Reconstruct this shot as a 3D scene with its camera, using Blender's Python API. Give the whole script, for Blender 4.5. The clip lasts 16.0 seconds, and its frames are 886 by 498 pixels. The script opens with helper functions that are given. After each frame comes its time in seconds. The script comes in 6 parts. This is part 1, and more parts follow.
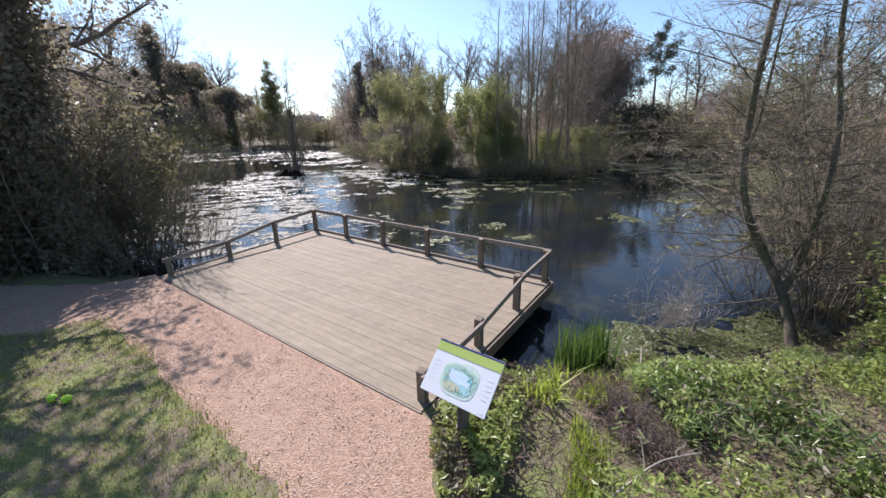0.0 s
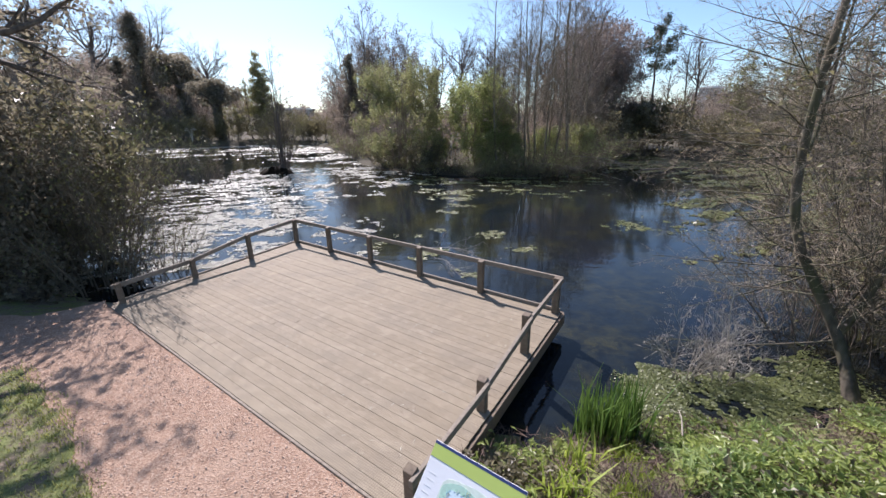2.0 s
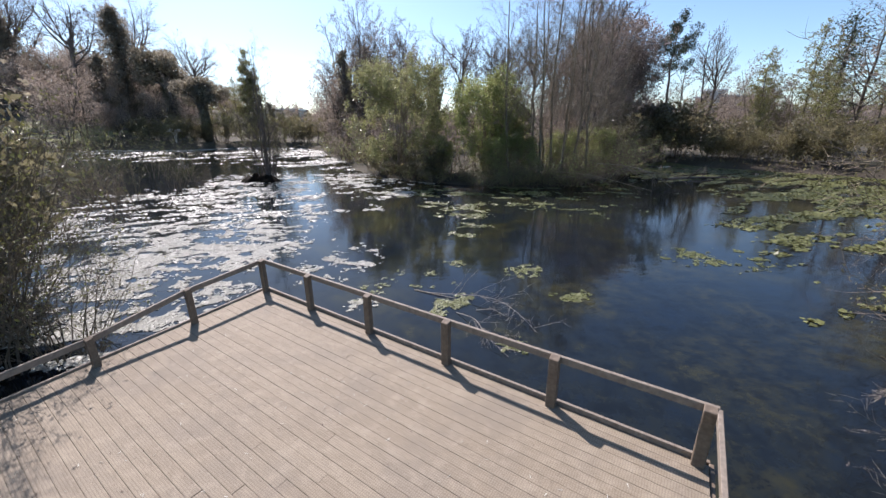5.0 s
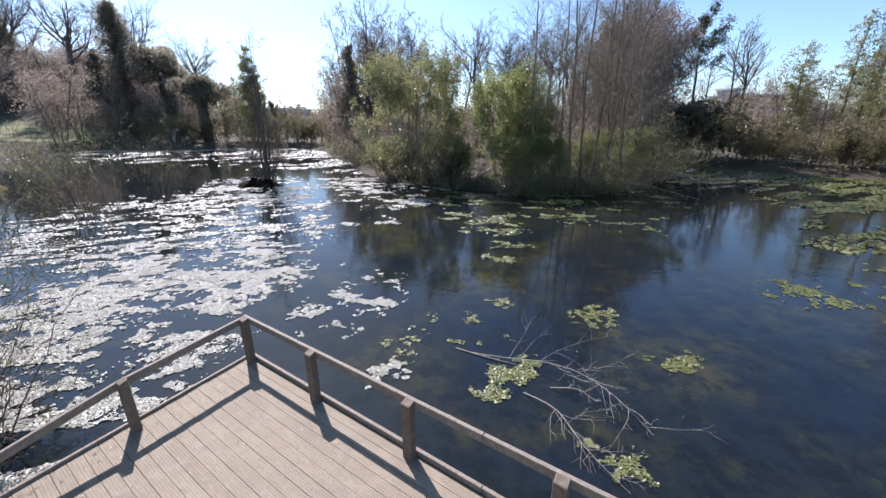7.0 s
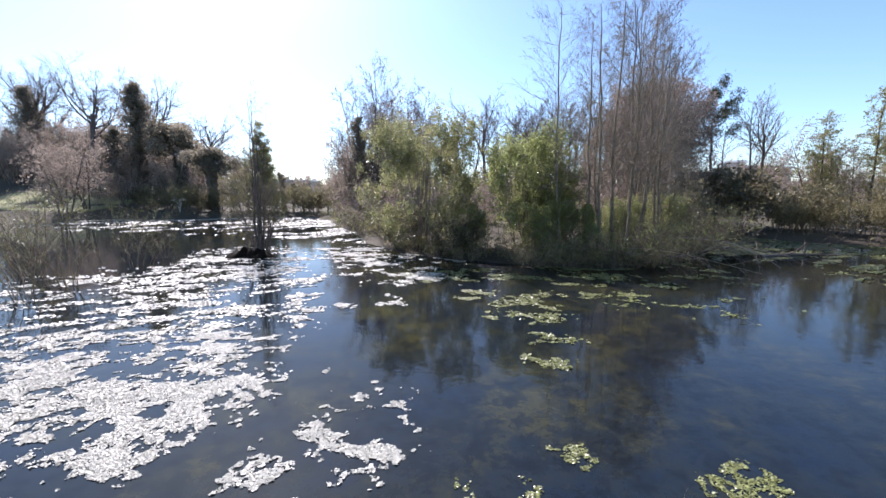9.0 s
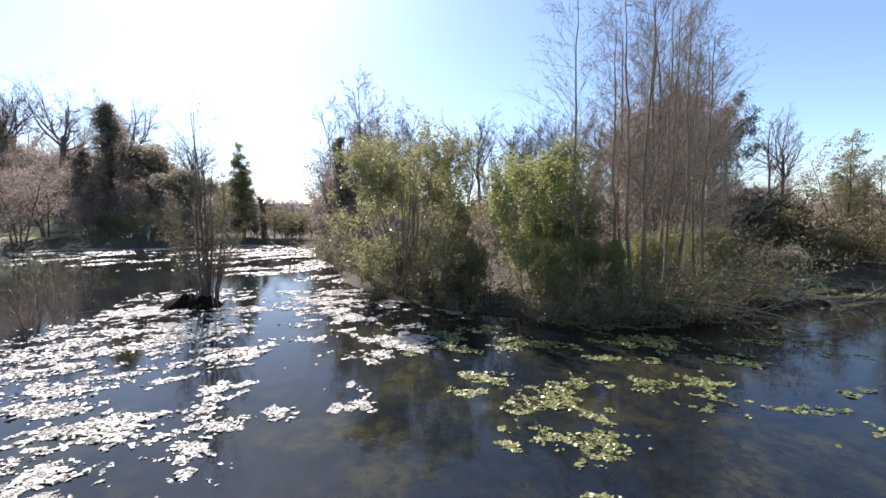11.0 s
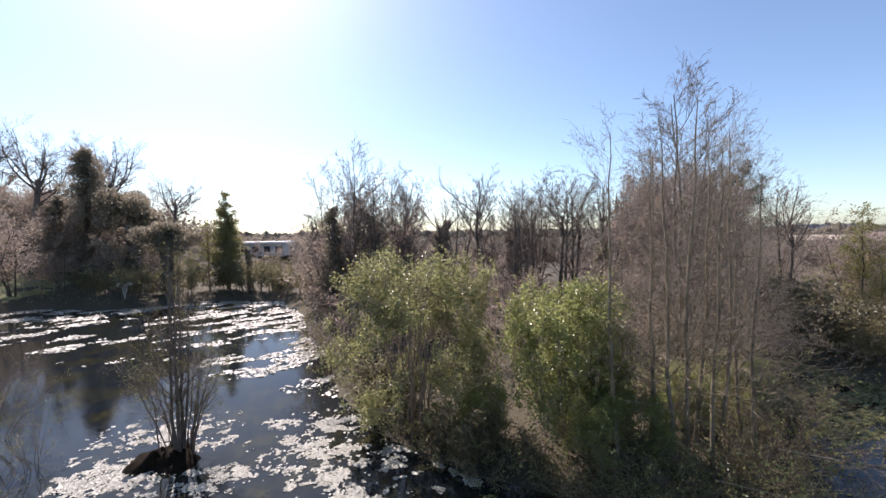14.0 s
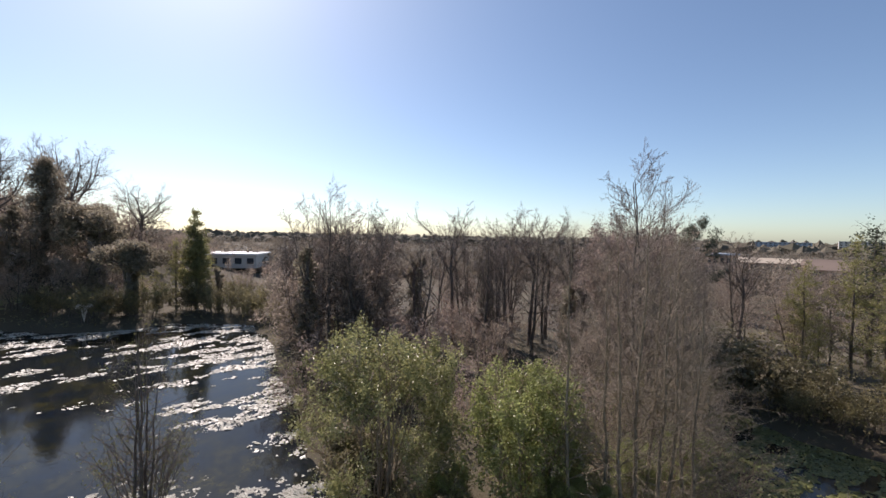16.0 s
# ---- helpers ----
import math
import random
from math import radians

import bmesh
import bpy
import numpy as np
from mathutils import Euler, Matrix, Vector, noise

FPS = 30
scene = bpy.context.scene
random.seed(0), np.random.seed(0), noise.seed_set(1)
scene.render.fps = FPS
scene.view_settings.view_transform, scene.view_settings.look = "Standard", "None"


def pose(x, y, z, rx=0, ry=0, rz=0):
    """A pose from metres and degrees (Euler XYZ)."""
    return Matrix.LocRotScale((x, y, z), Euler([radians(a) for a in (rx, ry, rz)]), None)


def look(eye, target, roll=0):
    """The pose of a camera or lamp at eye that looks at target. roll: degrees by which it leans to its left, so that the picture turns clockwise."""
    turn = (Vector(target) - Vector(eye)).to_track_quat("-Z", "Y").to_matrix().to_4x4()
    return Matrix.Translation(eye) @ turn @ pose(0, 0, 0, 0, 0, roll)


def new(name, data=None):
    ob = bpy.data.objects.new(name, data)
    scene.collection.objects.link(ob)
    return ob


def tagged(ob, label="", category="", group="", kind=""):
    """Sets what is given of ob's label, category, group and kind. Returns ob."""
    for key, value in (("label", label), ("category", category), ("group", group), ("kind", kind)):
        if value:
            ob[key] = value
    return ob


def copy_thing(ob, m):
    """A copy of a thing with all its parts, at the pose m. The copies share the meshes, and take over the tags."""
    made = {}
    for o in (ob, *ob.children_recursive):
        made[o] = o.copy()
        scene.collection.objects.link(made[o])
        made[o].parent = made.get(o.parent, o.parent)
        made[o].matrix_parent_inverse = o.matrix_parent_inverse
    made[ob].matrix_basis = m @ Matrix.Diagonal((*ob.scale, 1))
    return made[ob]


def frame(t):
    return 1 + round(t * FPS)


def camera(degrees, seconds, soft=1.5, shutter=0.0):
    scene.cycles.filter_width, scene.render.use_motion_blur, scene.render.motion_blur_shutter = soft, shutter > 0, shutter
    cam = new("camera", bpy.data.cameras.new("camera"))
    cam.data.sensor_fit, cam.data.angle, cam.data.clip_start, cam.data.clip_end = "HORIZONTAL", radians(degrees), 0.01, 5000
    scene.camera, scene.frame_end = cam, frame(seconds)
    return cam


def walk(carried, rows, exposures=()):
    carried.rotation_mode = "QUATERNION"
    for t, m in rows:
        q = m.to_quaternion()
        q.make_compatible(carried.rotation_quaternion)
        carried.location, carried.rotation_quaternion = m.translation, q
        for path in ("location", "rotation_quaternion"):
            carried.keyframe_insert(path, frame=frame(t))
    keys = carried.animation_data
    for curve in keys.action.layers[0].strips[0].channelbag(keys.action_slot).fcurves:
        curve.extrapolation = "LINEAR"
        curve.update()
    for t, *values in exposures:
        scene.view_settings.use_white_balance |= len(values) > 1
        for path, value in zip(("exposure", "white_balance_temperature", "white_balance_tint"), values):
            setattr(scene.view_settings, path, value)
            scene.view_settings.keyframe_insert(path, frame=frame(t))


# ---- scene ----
cam = camera(98.1, 16.0)
PATH = [
    (0, (1.136, -0.426, 3.457), (0.929, 1.467, 2.846), -1.1),
    (0.5, (1.272, -0.191, 3.532), (1.105, 1.702, 2.907), -0.4),
    (1, (1.203, 0.152, 3.591), (1.077, 2.041, 2.946), -0.7),
    (1.5, (1.095, 0.447, 3.639), (0.956, 2.346, 3.028), -0.8),
    (2, (0.986, 0.934, 3.696), (0.811, 2.82, 3.054), -0.8),
    (2.5, (0.875, 1.434, 3.729), (0.698, 3.32, 3.089), -0.8),
    (3, (0.77, 1.951, 3.749), (0.594, 3.837, 3.105), -0.7),
    (3.5, (0.697, 2.418, 3.763), (0.536, 4.308, 3.129), -0.5),
    (4, (0.529, 2.995, 3.765), (0.42, 4.888, 3.128), -0.2),
    (4.5, (0.239, 3.649, 3.768), (0.123, 5.541, 3.129), -0.3),
    (4.7, (0.134, 3.946, 3.743), (0.001, 5.837, 3.106), -0.5),
    (6.8, (-1.076, 6.876, 3.647), (-1.251, 8.768, 3.022), -0.4),
    (7, (-1.189, 7.122, 3.665), (-1.35, 9.012, 3.031), -0.4),
    (7.5, (-1.484, 7.964, 3.588), (-1.652, 9.846, 2.932), -0.8),
    (8, (-1.611, 8.76, 3.523), (-1.817, 10.669, 2.963), -0.7),
    (8.5, (-1.726, 9.544, 3.374), (-1.952, 11.491, 2.976), -0.8),
    (9, (-1.906, 10.314, 3.281), (-2.098, 12.284, 2.992), -0.4),
    (9.2, (-1.958, 10.568, 3.211), (-2.138, 12.544, 2.957), -0.7),
    (11.3, (-2.349, 15.36, 4.133), (-2.504, 17.348, 3.977), -0.6),
    (11.5, (-2.481, 15.643, 4.367), (-2.642, 17.632, 4.23), -0.6),
    (12, (-2.841, 16.295, 5.051), (-3.017, 18.283, 4.922), -1.3),
    (12.5, (-2.967, 16.903, 5.915), (-3.122, 18.892, 5.783), -1.2),
    (13, (-3.043, 17.305, 6.878), (-3.189, 19.295, 6.744), 0.6),
    (13.5, (-3.261, 17.404, 7.904), (-3.387, 19.397, 7.788), 0.1),
    (14, (-3.349, 17.254, 8.941), (-3.446, 19.25, 8.853), -0.9),
    (14.5, (-3.196, 17.11, 9.986), (-3.318, 19.105, 9.903), -0.6),
    (15, (-3.069, 17.218, 10.876), (-3.226, 19.209, 10.763), -0.6),
    (15.5, (-3.128, 17.026, 11.813), (-3.203, 19.021, 11.699), 0.0),
    (16, (-3.129, 16.673, 12.62), (-3.104, 18.672, 12.55), 1.1),
]
walk(cam, [(t, look(eye, target, roll)) for t, eye, target, roll in PATH],
     exposures=((0, 0.9, 6250, 23), (4.7, 0.87, 6250, 23), (7, 1.03, 6000, 23), (9, 1.27, 6050, 25), (11.4, 1.2, 6500, 26), (12.5, 1.14, 6600, 27), (14.5, 0.88, 6650, 27), (16, 0.56, 6800, 25)))

# ---- world, sun, exposure ----
SUN_AZ, SUN_EL = -34.0, 44.5          # degrees from +y towards +x, and above the horizon
world = bpy.data.worlds.new("sky")
scene.world = world
world.use_nodes = True
wn = world.node_tree
wn.nodes.clear()
sky = wn.nodes.new("ShaderNodeTexSky")
sky.sky_type = "NISHITA"
sky.sun_disc = False
sky.sun_elevation = radians(SUN_EL)
sky.sun_rotation = radians(SUN_AZ)
sky.altitude, sky.air_density, sky.dust_density, sky.ozone_density = 0, 0.85, 0.65, 1.9
bg = wn.nodes.new("ShaderNodeBackground")
bg.inputs["Strength"].default_value = 0.1
wo = wn.nodes.new("ShaderNodeOutputWorld")
tint = wn.nodes.new("ShaderNodeMix")
tint.data_type, tint.blend_type = "RGBA", "MULTIPLY"
tint.inputs[0].default_value = 1.0
tint.inputs[7].default_value = (0.86, 1.0, 0.965, 1)
wn.links.new(sky.outputs[0], tint.inputs[6])
wn.links.new(tint.outputs[2], bg.inputs[0])
wn.links.new(bg.outputs[0], wo.inputs[0])
sun = new("sun", bpy.data.lights.new("sun", "SUN"))
sun.data.energy = 4.3
sun.data.angle = radians(0.53)
sun.data.color = (1.0, 0.95, 0.87)
sdir = Vector((math.sin(radians(SUN_AZ)) * math.cos(radians(SUN_EL)), math.cos(radians(SUN_AZ)) * math.cos(radians(SUN_EL)), math.sin(radians(SUN_EL))))
sun.matrix_world = look(sdir * 60, (0, 0, 0))

# ---- materials ----
def material(name):
    m = bpy.data.materials.new(name)
    m.use_nodes = True
    return m, m.node_tree, m.node_tree.nodes["Principled BSDF"]


def node(nt, kind, **inputs):
    n = nt.nodes.new(kind)
    for k, v in inputs.items():
        n.inputs[k.replace("_", " ")].default_value = v
    return n


def ramp(nt, src, stops):
    r = nt.nodes.new("ShaderNodeValToRGB")
    e = r.color_ramp.elements
    while len(e) < len(stops):
        e.new(0.5)
    for el, (p, c) in zip(e, stops):
        el.position, el.color = p, (*c, 1)
    nt.links.new(src, r.inputs[0])
    return r.outputs[0]


def blend(nt, fac, a, b, mode="MIX"):
    m = nt.nodes.new("ShaderNodeMix")
    m.data_type, m.blend_type = "RGBA", mode
    for key, val in ((0, fac), (6, a), (7, b)):
        if isinstance(val, (int, float)):
            m.inputs[key].default_value = val
        elif isinstance(val, tuple):
            m.inputs[key].default_value = (*val, 1)
        else:
            nt.links.new(val, m.inputs[key])
    return m.outputs[2]


def noise_of(nt, scale, detail=4.0, rough=0.6, stretch=None, coord="Object"):
    tc = nt.nodes.new("ShaderNodeTexCoord")
    out = tc.outputs[coord]
    if stretch:
        mp = nt.nodes.new("ShaderNodeMapping")
        mp.inputs["Scale"].default_value = stretch
        nt.links.new(out, mp.inputs[0])
        out = mp.outputs[0]
    n = node(nt, "ShaderNodeTexNoise", Scale=scale, Detail=detail, Roughness=rough)
    nt.links.new(out, n.inputs["Vector"])
    return n.outputs[0]


def bump(nt, bsdf, height, strength, distance):
    b = node(nt, "ShaderNodeBump", Strength=strength, Distance=distance)
    nt.links.new(height, b.inputs["Height"])
    nt.links.new(b.outputs[0], bsdf.inputs["Normal"])


def bark_mat(name, dark, light, scale=9.0, moss=None):
    m, nt, p = material(name)
    n = noise_of(nt, scale, 5, 0.65, (1, 1, 0.3))
    col = ramp(nt, n, [(0.32, dark), (0.68, light)])
    if moss:
        col = blend(nt, ramp(nt, noise_of(nt, 1.3, 3, 0.6), [(0.45, (0, 0, 0)), (0.62, (1, 1, 1))]), col, moss)
    nt.links.new(col, p.inputs["Base Color"])
    p.inputs["Roughness"].default_value = 0.85
    bump(nt, p, n, 0.6, 0.02)
    return m


def leaf_mat(name, a, b, rough=0.45, through_light=0.35, patch=0.5):
    m, nt, p = material(name)
    geo = nt.nodes.new("ShaderNodeNewGeometry")
    col = ramp(nt, geo.outputs["Random Per Island"], [(0.0, a), (0.75, b), (1.0, tuple(min(1, c * 1.5) for c in b))])
    col = blend(nt, patch, col, ramp(nt, noise_of(nt, 0.6, 3), [(0.35, a), (0.65, b)]))
    nt.links.new(col, p.inputs["Base Color"])
    p.inputs["Roughness"].default_value = rough
    if through_light:
        tr = nt.nodes.new("ShaderNodeBsdfTranslucent")
        nt.links.new(col, tr.inputs[0])
        mix = nt.nodes.new("ShaderNodeMixShader")
        mix.inputs[0].default_value = through_light
        nt.links.new(p.outputs[0], mix.inputs[1])
        nt.links.new(tr.outputs[0], mix.inputs[2])
        nt.links.new(mix.outputs[0], nt.nodes["Material Output"].inputs[0])
    return m


def plain_mat(name, col, rough=0.6, metal=0.0, vary=0.12, scale=6.0):
    m, nt, p = material(name)
    c = blend(nt, noise_of(nt, scale, 4), tuple(v * (1 - vary) for v in col), tuple(min(1, v * (1 + vary)) for v in col))
    nt.links.new(c, p.inputs["Base Color"])
    p.inputs["Roughness"].default_value, p.inputs["Metallic"].default_value = rough, metal
    return m


def ground_mat():
    m, nt, p = material("grassy_earth")
    fine, mid, big = noise_of(nt, 30, 5, 0.7), noise_of(nt, 2.6, 4, 0.65), noise_of(nt, 0.09, 4)
    grass = ramp(nt, fine, [(0.3, (0.08, 0.1, 0.03)), (0.55, (0.18, 0.21, 0.065)), (0.75, (0.3, 0.3, 0.14))])
    soil = ramp(nt, fine, [(0.3, (0.09, 0.07, 0.05)), (0.7, (0.24, 0.19, 0.14))])
    col = blend(nt, ramp(nt, mid, [(0.42, (0, 0, 0)), (0.6, (1, 1, 1))]), grass, soil)
    far = ramp(nt, big, [(0.35, (0.05, 0.04, 0.027)), (0.5, (0.07, 0.06, 0.035)), (0.7, (0.1, 0.085, 0.055))])
    pos = nt.nodes.new("ShaderNodeNewGeometry")
    sep = nt.nodes.new("ShaderNodeSeparateXYZ")
    nt.links.new(pos.outputs["Position"], sep.inputs[0])
    mr = node(nt, "ShaderNodeMapRange")
    mr.inputs["From Min"].default_value, mr.inputs["From Max"].default_value = 14, 22
    nt.links.new(sep.outputs[1], mr.inputs["Value"])
    nt.links.new(blend(nt, mr.outputs[0], col, far), p.inputs["Base Color"])
    p.inputs["Roughness"].default_value = 0.95
    bump(nt, p, fine, 0.8, 0.03)
    return m


def gravel_mat():
    m, nt, p = material("pink_gravel")
    tc = nt.nodes.new("ShaderNodeTexCoord")
    vo = node(nt, "ShaderNodeTexVoronoi", Scale=55.0)
    nt.links.new(tc.outputs["Object"], vo.inputs["Vector"])
    stone = ramp(nt, vo.outputs["Color"], [(0.1, (0.25, 0.153, 0.106)), (0.5, (0.36, 0.232, 0.16)), (0.9, (0.46, 0.342, 0.265))])
    big, clod = noise_of(nt, 0.9, 5, 0.65), noise_of(nt, 4.5, 8, 0.78)
    col = blend(nt, ramp(nt, big, [(0.4, (0, 0, 0)), (0.72, (0.7, 0.7, 0.7))]), stone, (0.42, 0.3, 0.22))
    col = blend(nt, ramp(nt, clod, [(0.32, (0.75, 0.75, 0.75)), (0.46, (0, 0, 0))]), col, (0.2, 0.12, 0.085))
    col = blend(nt, ramp(nt, clod, [(0.56, (0, 0, 0)), (0.72, (0.6, 0.6, 0.6))]), col, (0.47, 0.335, 0.26))
    nt.links.new(col, p.inputs["Base Color"])
    p.inputs["Roughness"].default_value = 0.95
    both = nt.nodes.new("ShaderNodeMath")
    both.operation = "MULTIPLY_ADD"
    nt.links.new(clod, both.inputs[0])
    both.inputs[1].default_value = 3.0
    nt.links.new(vo.outputs["Distance"], both.inputs[2])
    bump(nt, p, both.outputs[0], 0.9, 0.015)
    return m


def water_mat():
    m, nt, p = material("pond_water")
    # Murk tones; the blue in them stands in for haze over the water.
    murk_haze = ramp(nt, noise_of(nt, 0.4, 9, 0.75), [(0.36, (0.007, 0.0125, 0.022)), (0.5, (0.012, 0.0155, 0.016)), (0.66, (0.038, 0.036, 0.014))])
    murk_haze = blend(nt, ramp(nt, noise_of(nt, 2.6, 6, 0.75), [(0.46, (0, 0, 0)), (0.6, (0.8, 0.8, 0.8))]), murk_haze, (0.006, 0.008, 0.01))
    nt.links.new(murk_haze, p.inputs["Base Color"])
    p.inputs["Roughness"].default_value = 0.035
    p.inputs["IOR"].default_value = 1.33
    h = nt.nodes.new("ShaderNodeMath")
    h.operation = "MULTIPLY_ADD"
    nt.links.new(noise_of(nt, 2.2, 2, 0.5, (1, 1.6, 1)), h.inputs[0])
    h.inputs[1].default_value = 2.0
    nt.links.new(noise_of(nt, 9.0, 2, 0.5), h.inputs[2])
    bump(nt, p, h.outputs[0], 0.05, 0.03)
    return m


def world_noise(nt, scale, detail=4.0, rough=0.6):
    geo = nt.nodes.new("ShaderNodeNewGeometry")
    n = node(nt, "ShaderNodeTexNoise", Scale=scale, Detail=detail, Roughness=rough)
    nt.links.new(geo.outputs["Position"], n.inputs["Vector"])
    return n.outputs[0]


def deck_mat():
    m, nt, p = material("weathered_decking")
    oi = nt.nodes.new("ShaderNodeObjectInfo")
    tc = nt.nodes.new("ShaderNodeTexCoord")
    grain = noise_of(nt, 14, 5, 0.7, (0.25, 3.0, 1))
    base = ramp(nt, oi.outputs["Random"], [(0.0, (0.221, 0.177, 0.117)), (0.5, (0.258, 0.212, 0.143)), (1.0, (0.295, 0.246, 0.172))])
    col = blend(nt, 0.5, base, ramp(nt, grain, [(0.3, (0.156, 0.123, 0.086)), (0.7, (0.361, 0.303, 0.225))]))
    col = blend(nt, ramp(nt, world_noise(nt, 0.9, 5, 0.65), [(0.46, (0, 0, 0)), (0.62, (0.55, 0.55, 0.55))]), col, (0.205, 0.172, 0.129))
    col = blend(nt, ramp(nt, world_noise(nt, 3.5, 6, 0.7), [(0.5, (0, 0, 0)), (0.68, (0.5, 0.5, 0.5))]), col, (0.361, 0.308, 0.228))
    col = blend(nt, ramp(nt, world_noise(nt, 26, 4, 0.7), [(0.58, (0, 0, 0)), (0.7, (0.7, 0.7, 0.7))]), col, (0.131, 0.0984, 0.0731))
    ck = node(nt, "ShaderNodeTexVoronoi", Scale=36.0, Randomness=0.3)
    ck.feature = "DISTANCE_TO_EDGE"
    nt.links.new(tc.outputs["Object"], ck.inputs["Vector"])
    wire = ramp(nt, ck.outputs["Distance"], [(0.05, (0.6, 0.57, 0.54)), (0.16, (1, 1, 1))])
    col = blend(nt, 0.7, col, wire, "MULTIPLY")
    nt.links.new(col, p.inputs["Base Color"])
    p.inputs["Roughness"].default_value = 0.8
    bump(nt, p, ck.outputs["Distance"], 0.3, 0.006)
    return m


def wood_mat(name, dark, light):
    m, nt, p = material(name)
    n = noise_of(nt, 16, 5, 0.7, (1, 1, 1))
    st = noise_of(nt, 2.2, 4, 0.6)
    col = blend(nt, ramp(nt, st, [(0.4, (0, 0, 0)), (0.7, (0.8, 0.8, 0.8))]), ramp(nt, n, [(0.3, dark), (0.7, light)]), tuple(c * 0.6 for c in light))
    nt.links.new(col, p.inputs["Base Color"])
    p.inputs["Roughness"].default_value = 0.75
    bump(nt, p, n, 0.4, 0.006)
    return m


M_GROUND, M_GRAVEL, M_WATER, M_DECK = ground_mat(), gravel_mat(), water_mat(), deck_mat()
M_POST = wood_mat("post_timber", (0.09, 0.065, 0.045), (0.24, 0.185, 0.13))
M_RAIL = wood_mat("rail_timber", (0.13, 0.1, 0.075), (0.33, 0.28, 0.22))
M_BARK = bark_mat("grey_brown_bark", (0.055, 0.043, 0.036), (0.19, 0.155, 0.13), moss=(0.08, 0.073, 0.05))
M_DARKBARK = bark_mat("dark_bark", (0.07, 0.056, 0.048), (0.19, 0.155, 0.13))
M_TWIG = bark_mat("purple_brown_twigs", (0.2, 0.15, 0.12), (0.4, 0.315, 0.25))
M_BROWNTWIG = bark_mat("brown_twigs", (0.28, 0.222, 0.15), (0.52, 0.43, 0.305))
M_PALETWIG = bark_mat("pale_twigs", (0.2, 0.17, 0.14), (0.42, 0.38, 0.32))
M_DENSE = leaf_mat("purple_brown_buds", (0.2, 0.158, 0.135), (0.38, 0.3, 0.252), 0.7, 0.45)
M_WILLOW = leaf_mat("olive_willow_leaves", (0.15, 0.155, 0.062), (0.385, 0.385, 0.18), 0.3, 0.55)
M_YELLOWLEAF = leaf_mat("yellow_green_leaves", (0.145, 0.165, 0.055), (0.38, 0.41, 0.165), 0.3, 0.58)
M_SPRIG = leaf_mat("new_spring_leaves", (0.12, 0.13, 0.04), (0.24, 0.24, 0.08), 0.45)
M_IVY = leaf_mat("ivy_leaves", (0.1, 0.09, 0.058), (0.245, 0.222, 0.125), 0.42, 0.55)
M_PINE = leaf_mat("pine_needles", (0.02, 0.032, 0.018), (0.06, 0.08, 0.04), 0.5, 0.2)
# Lighter than real needles: aerial haze is put into the colour.
M_CONIFER = leaf_mat("conifer_sprays", (0.17, 0.15, 0.12), (0.34, 0.3, 0.225), 0.6, 0.62)
M_LARCH = leaf_mat("fresh_larch_sprays", (0.15, 0.155, 0.048), (0.32, 0.31, 0.11), 0.5, 0.5)
M_HERB = leaf_mat("nettle_leaves", (0.18, 0.24, 0.06), (0.47, 0.54, 0.18), 0.36, 0.6)
M_GRASS = leaf_mat("grass_blades", (0.16, 0.18, 0.045), (0.38, 0.375, 0.13), 0.5, 0.5)
M_REED = leaf_mat("iris_blades", (0.05, 0.1, 0.02), (0.14, 0.23, 0.05), 0.35)
M_DEAD = leaf_mat("dead_stems", (0.07, 0.045, 0.035), (0.16, 0.11, 0.085), 0.8, 0.1)
# Base colour paler than the leaves: it carries their sun glare.
M_PAD = leaf_mat("glare_pale_pond_leaves", (0.28, 0.28, 0.225), (0.47, 0.465, 0.395), 0.48, 0.05, 0.3)
M_WEED = leaf_mat("floating_weed", (0.08, 0.088, 0.026), (0.19, 0.195, 0.065), 0.4, 0.1)
# Olive leaves, darkened further: part of the point's shade is in the colour.
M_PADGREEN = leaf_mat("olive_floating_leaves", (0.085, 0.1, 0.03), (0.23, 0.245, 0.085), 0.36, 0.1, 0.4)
# Buds paled so their colour carries the haze over the far slope.
M_BROWNBUD = leaf_mat("brown_bud_haze", (0.21, 0.172, 0.142), (0.38, 0.315, 0.255), 0.8, 0.6)
M_ALDERBARK = bark_mat("olive_alder_bark", (0.12, 0.098, 0.068), (0.34, 0.28, 0.19))
M_LIMB = bark_mat("mossy_grey_limb_bark", (0.045, 0.037, 0.028), (0.16, 0.135, 0.1), moss=(0.085, 0.085, 0.045))
M_ALDERTWIG = bark_mat("purplish_alder_twigs", (0.215, 0.172, 0.13), (0.4, 0.325, 0.25))

M_HEDGE = leaf_mat("dull_hedge_leaves", (0.12, 0.108, 0.058), (0.28, 0.25, 0.12), 0.5, 0.5)
M_LANCE = leaf_mat("grey_green_lance_leaves", (0.14, 0.22, 0.07), (0.44, 0.54, 0.23), 0.3, 0.58)
M_LIMEGRASS = leaf_mat("bright_grass_blades", (0.19, 0.26, 0.04), (0.43, 0.52, 0.1), 0.45, 0.58)
M_DUCK = leaf_mat("dull_duckweed", (0.06, 0.075, 0.025), (0.16, 0.18, 0.065), 0.45, 0.1)
M_DKTWIG = bark_mat("dark_brown_twigs", (0.14, 0.105, 0.076), (0.32, 0.255, 0.185))
M_WILLOWBARK = bark_mat("dark_olive_willow_bark", (0.075, 0.06, 0.042), (0.19, 0.155, 0.105))
# Dull brown ivy, lightened for haze on far trees; near ivy shares it.
M_OLDIVY = leaf_mat("dull_brown_ivy_leaves", (0.14, 0.122, 0.095), (0.33, 0.295, 0.21), 0.5, 0.58)
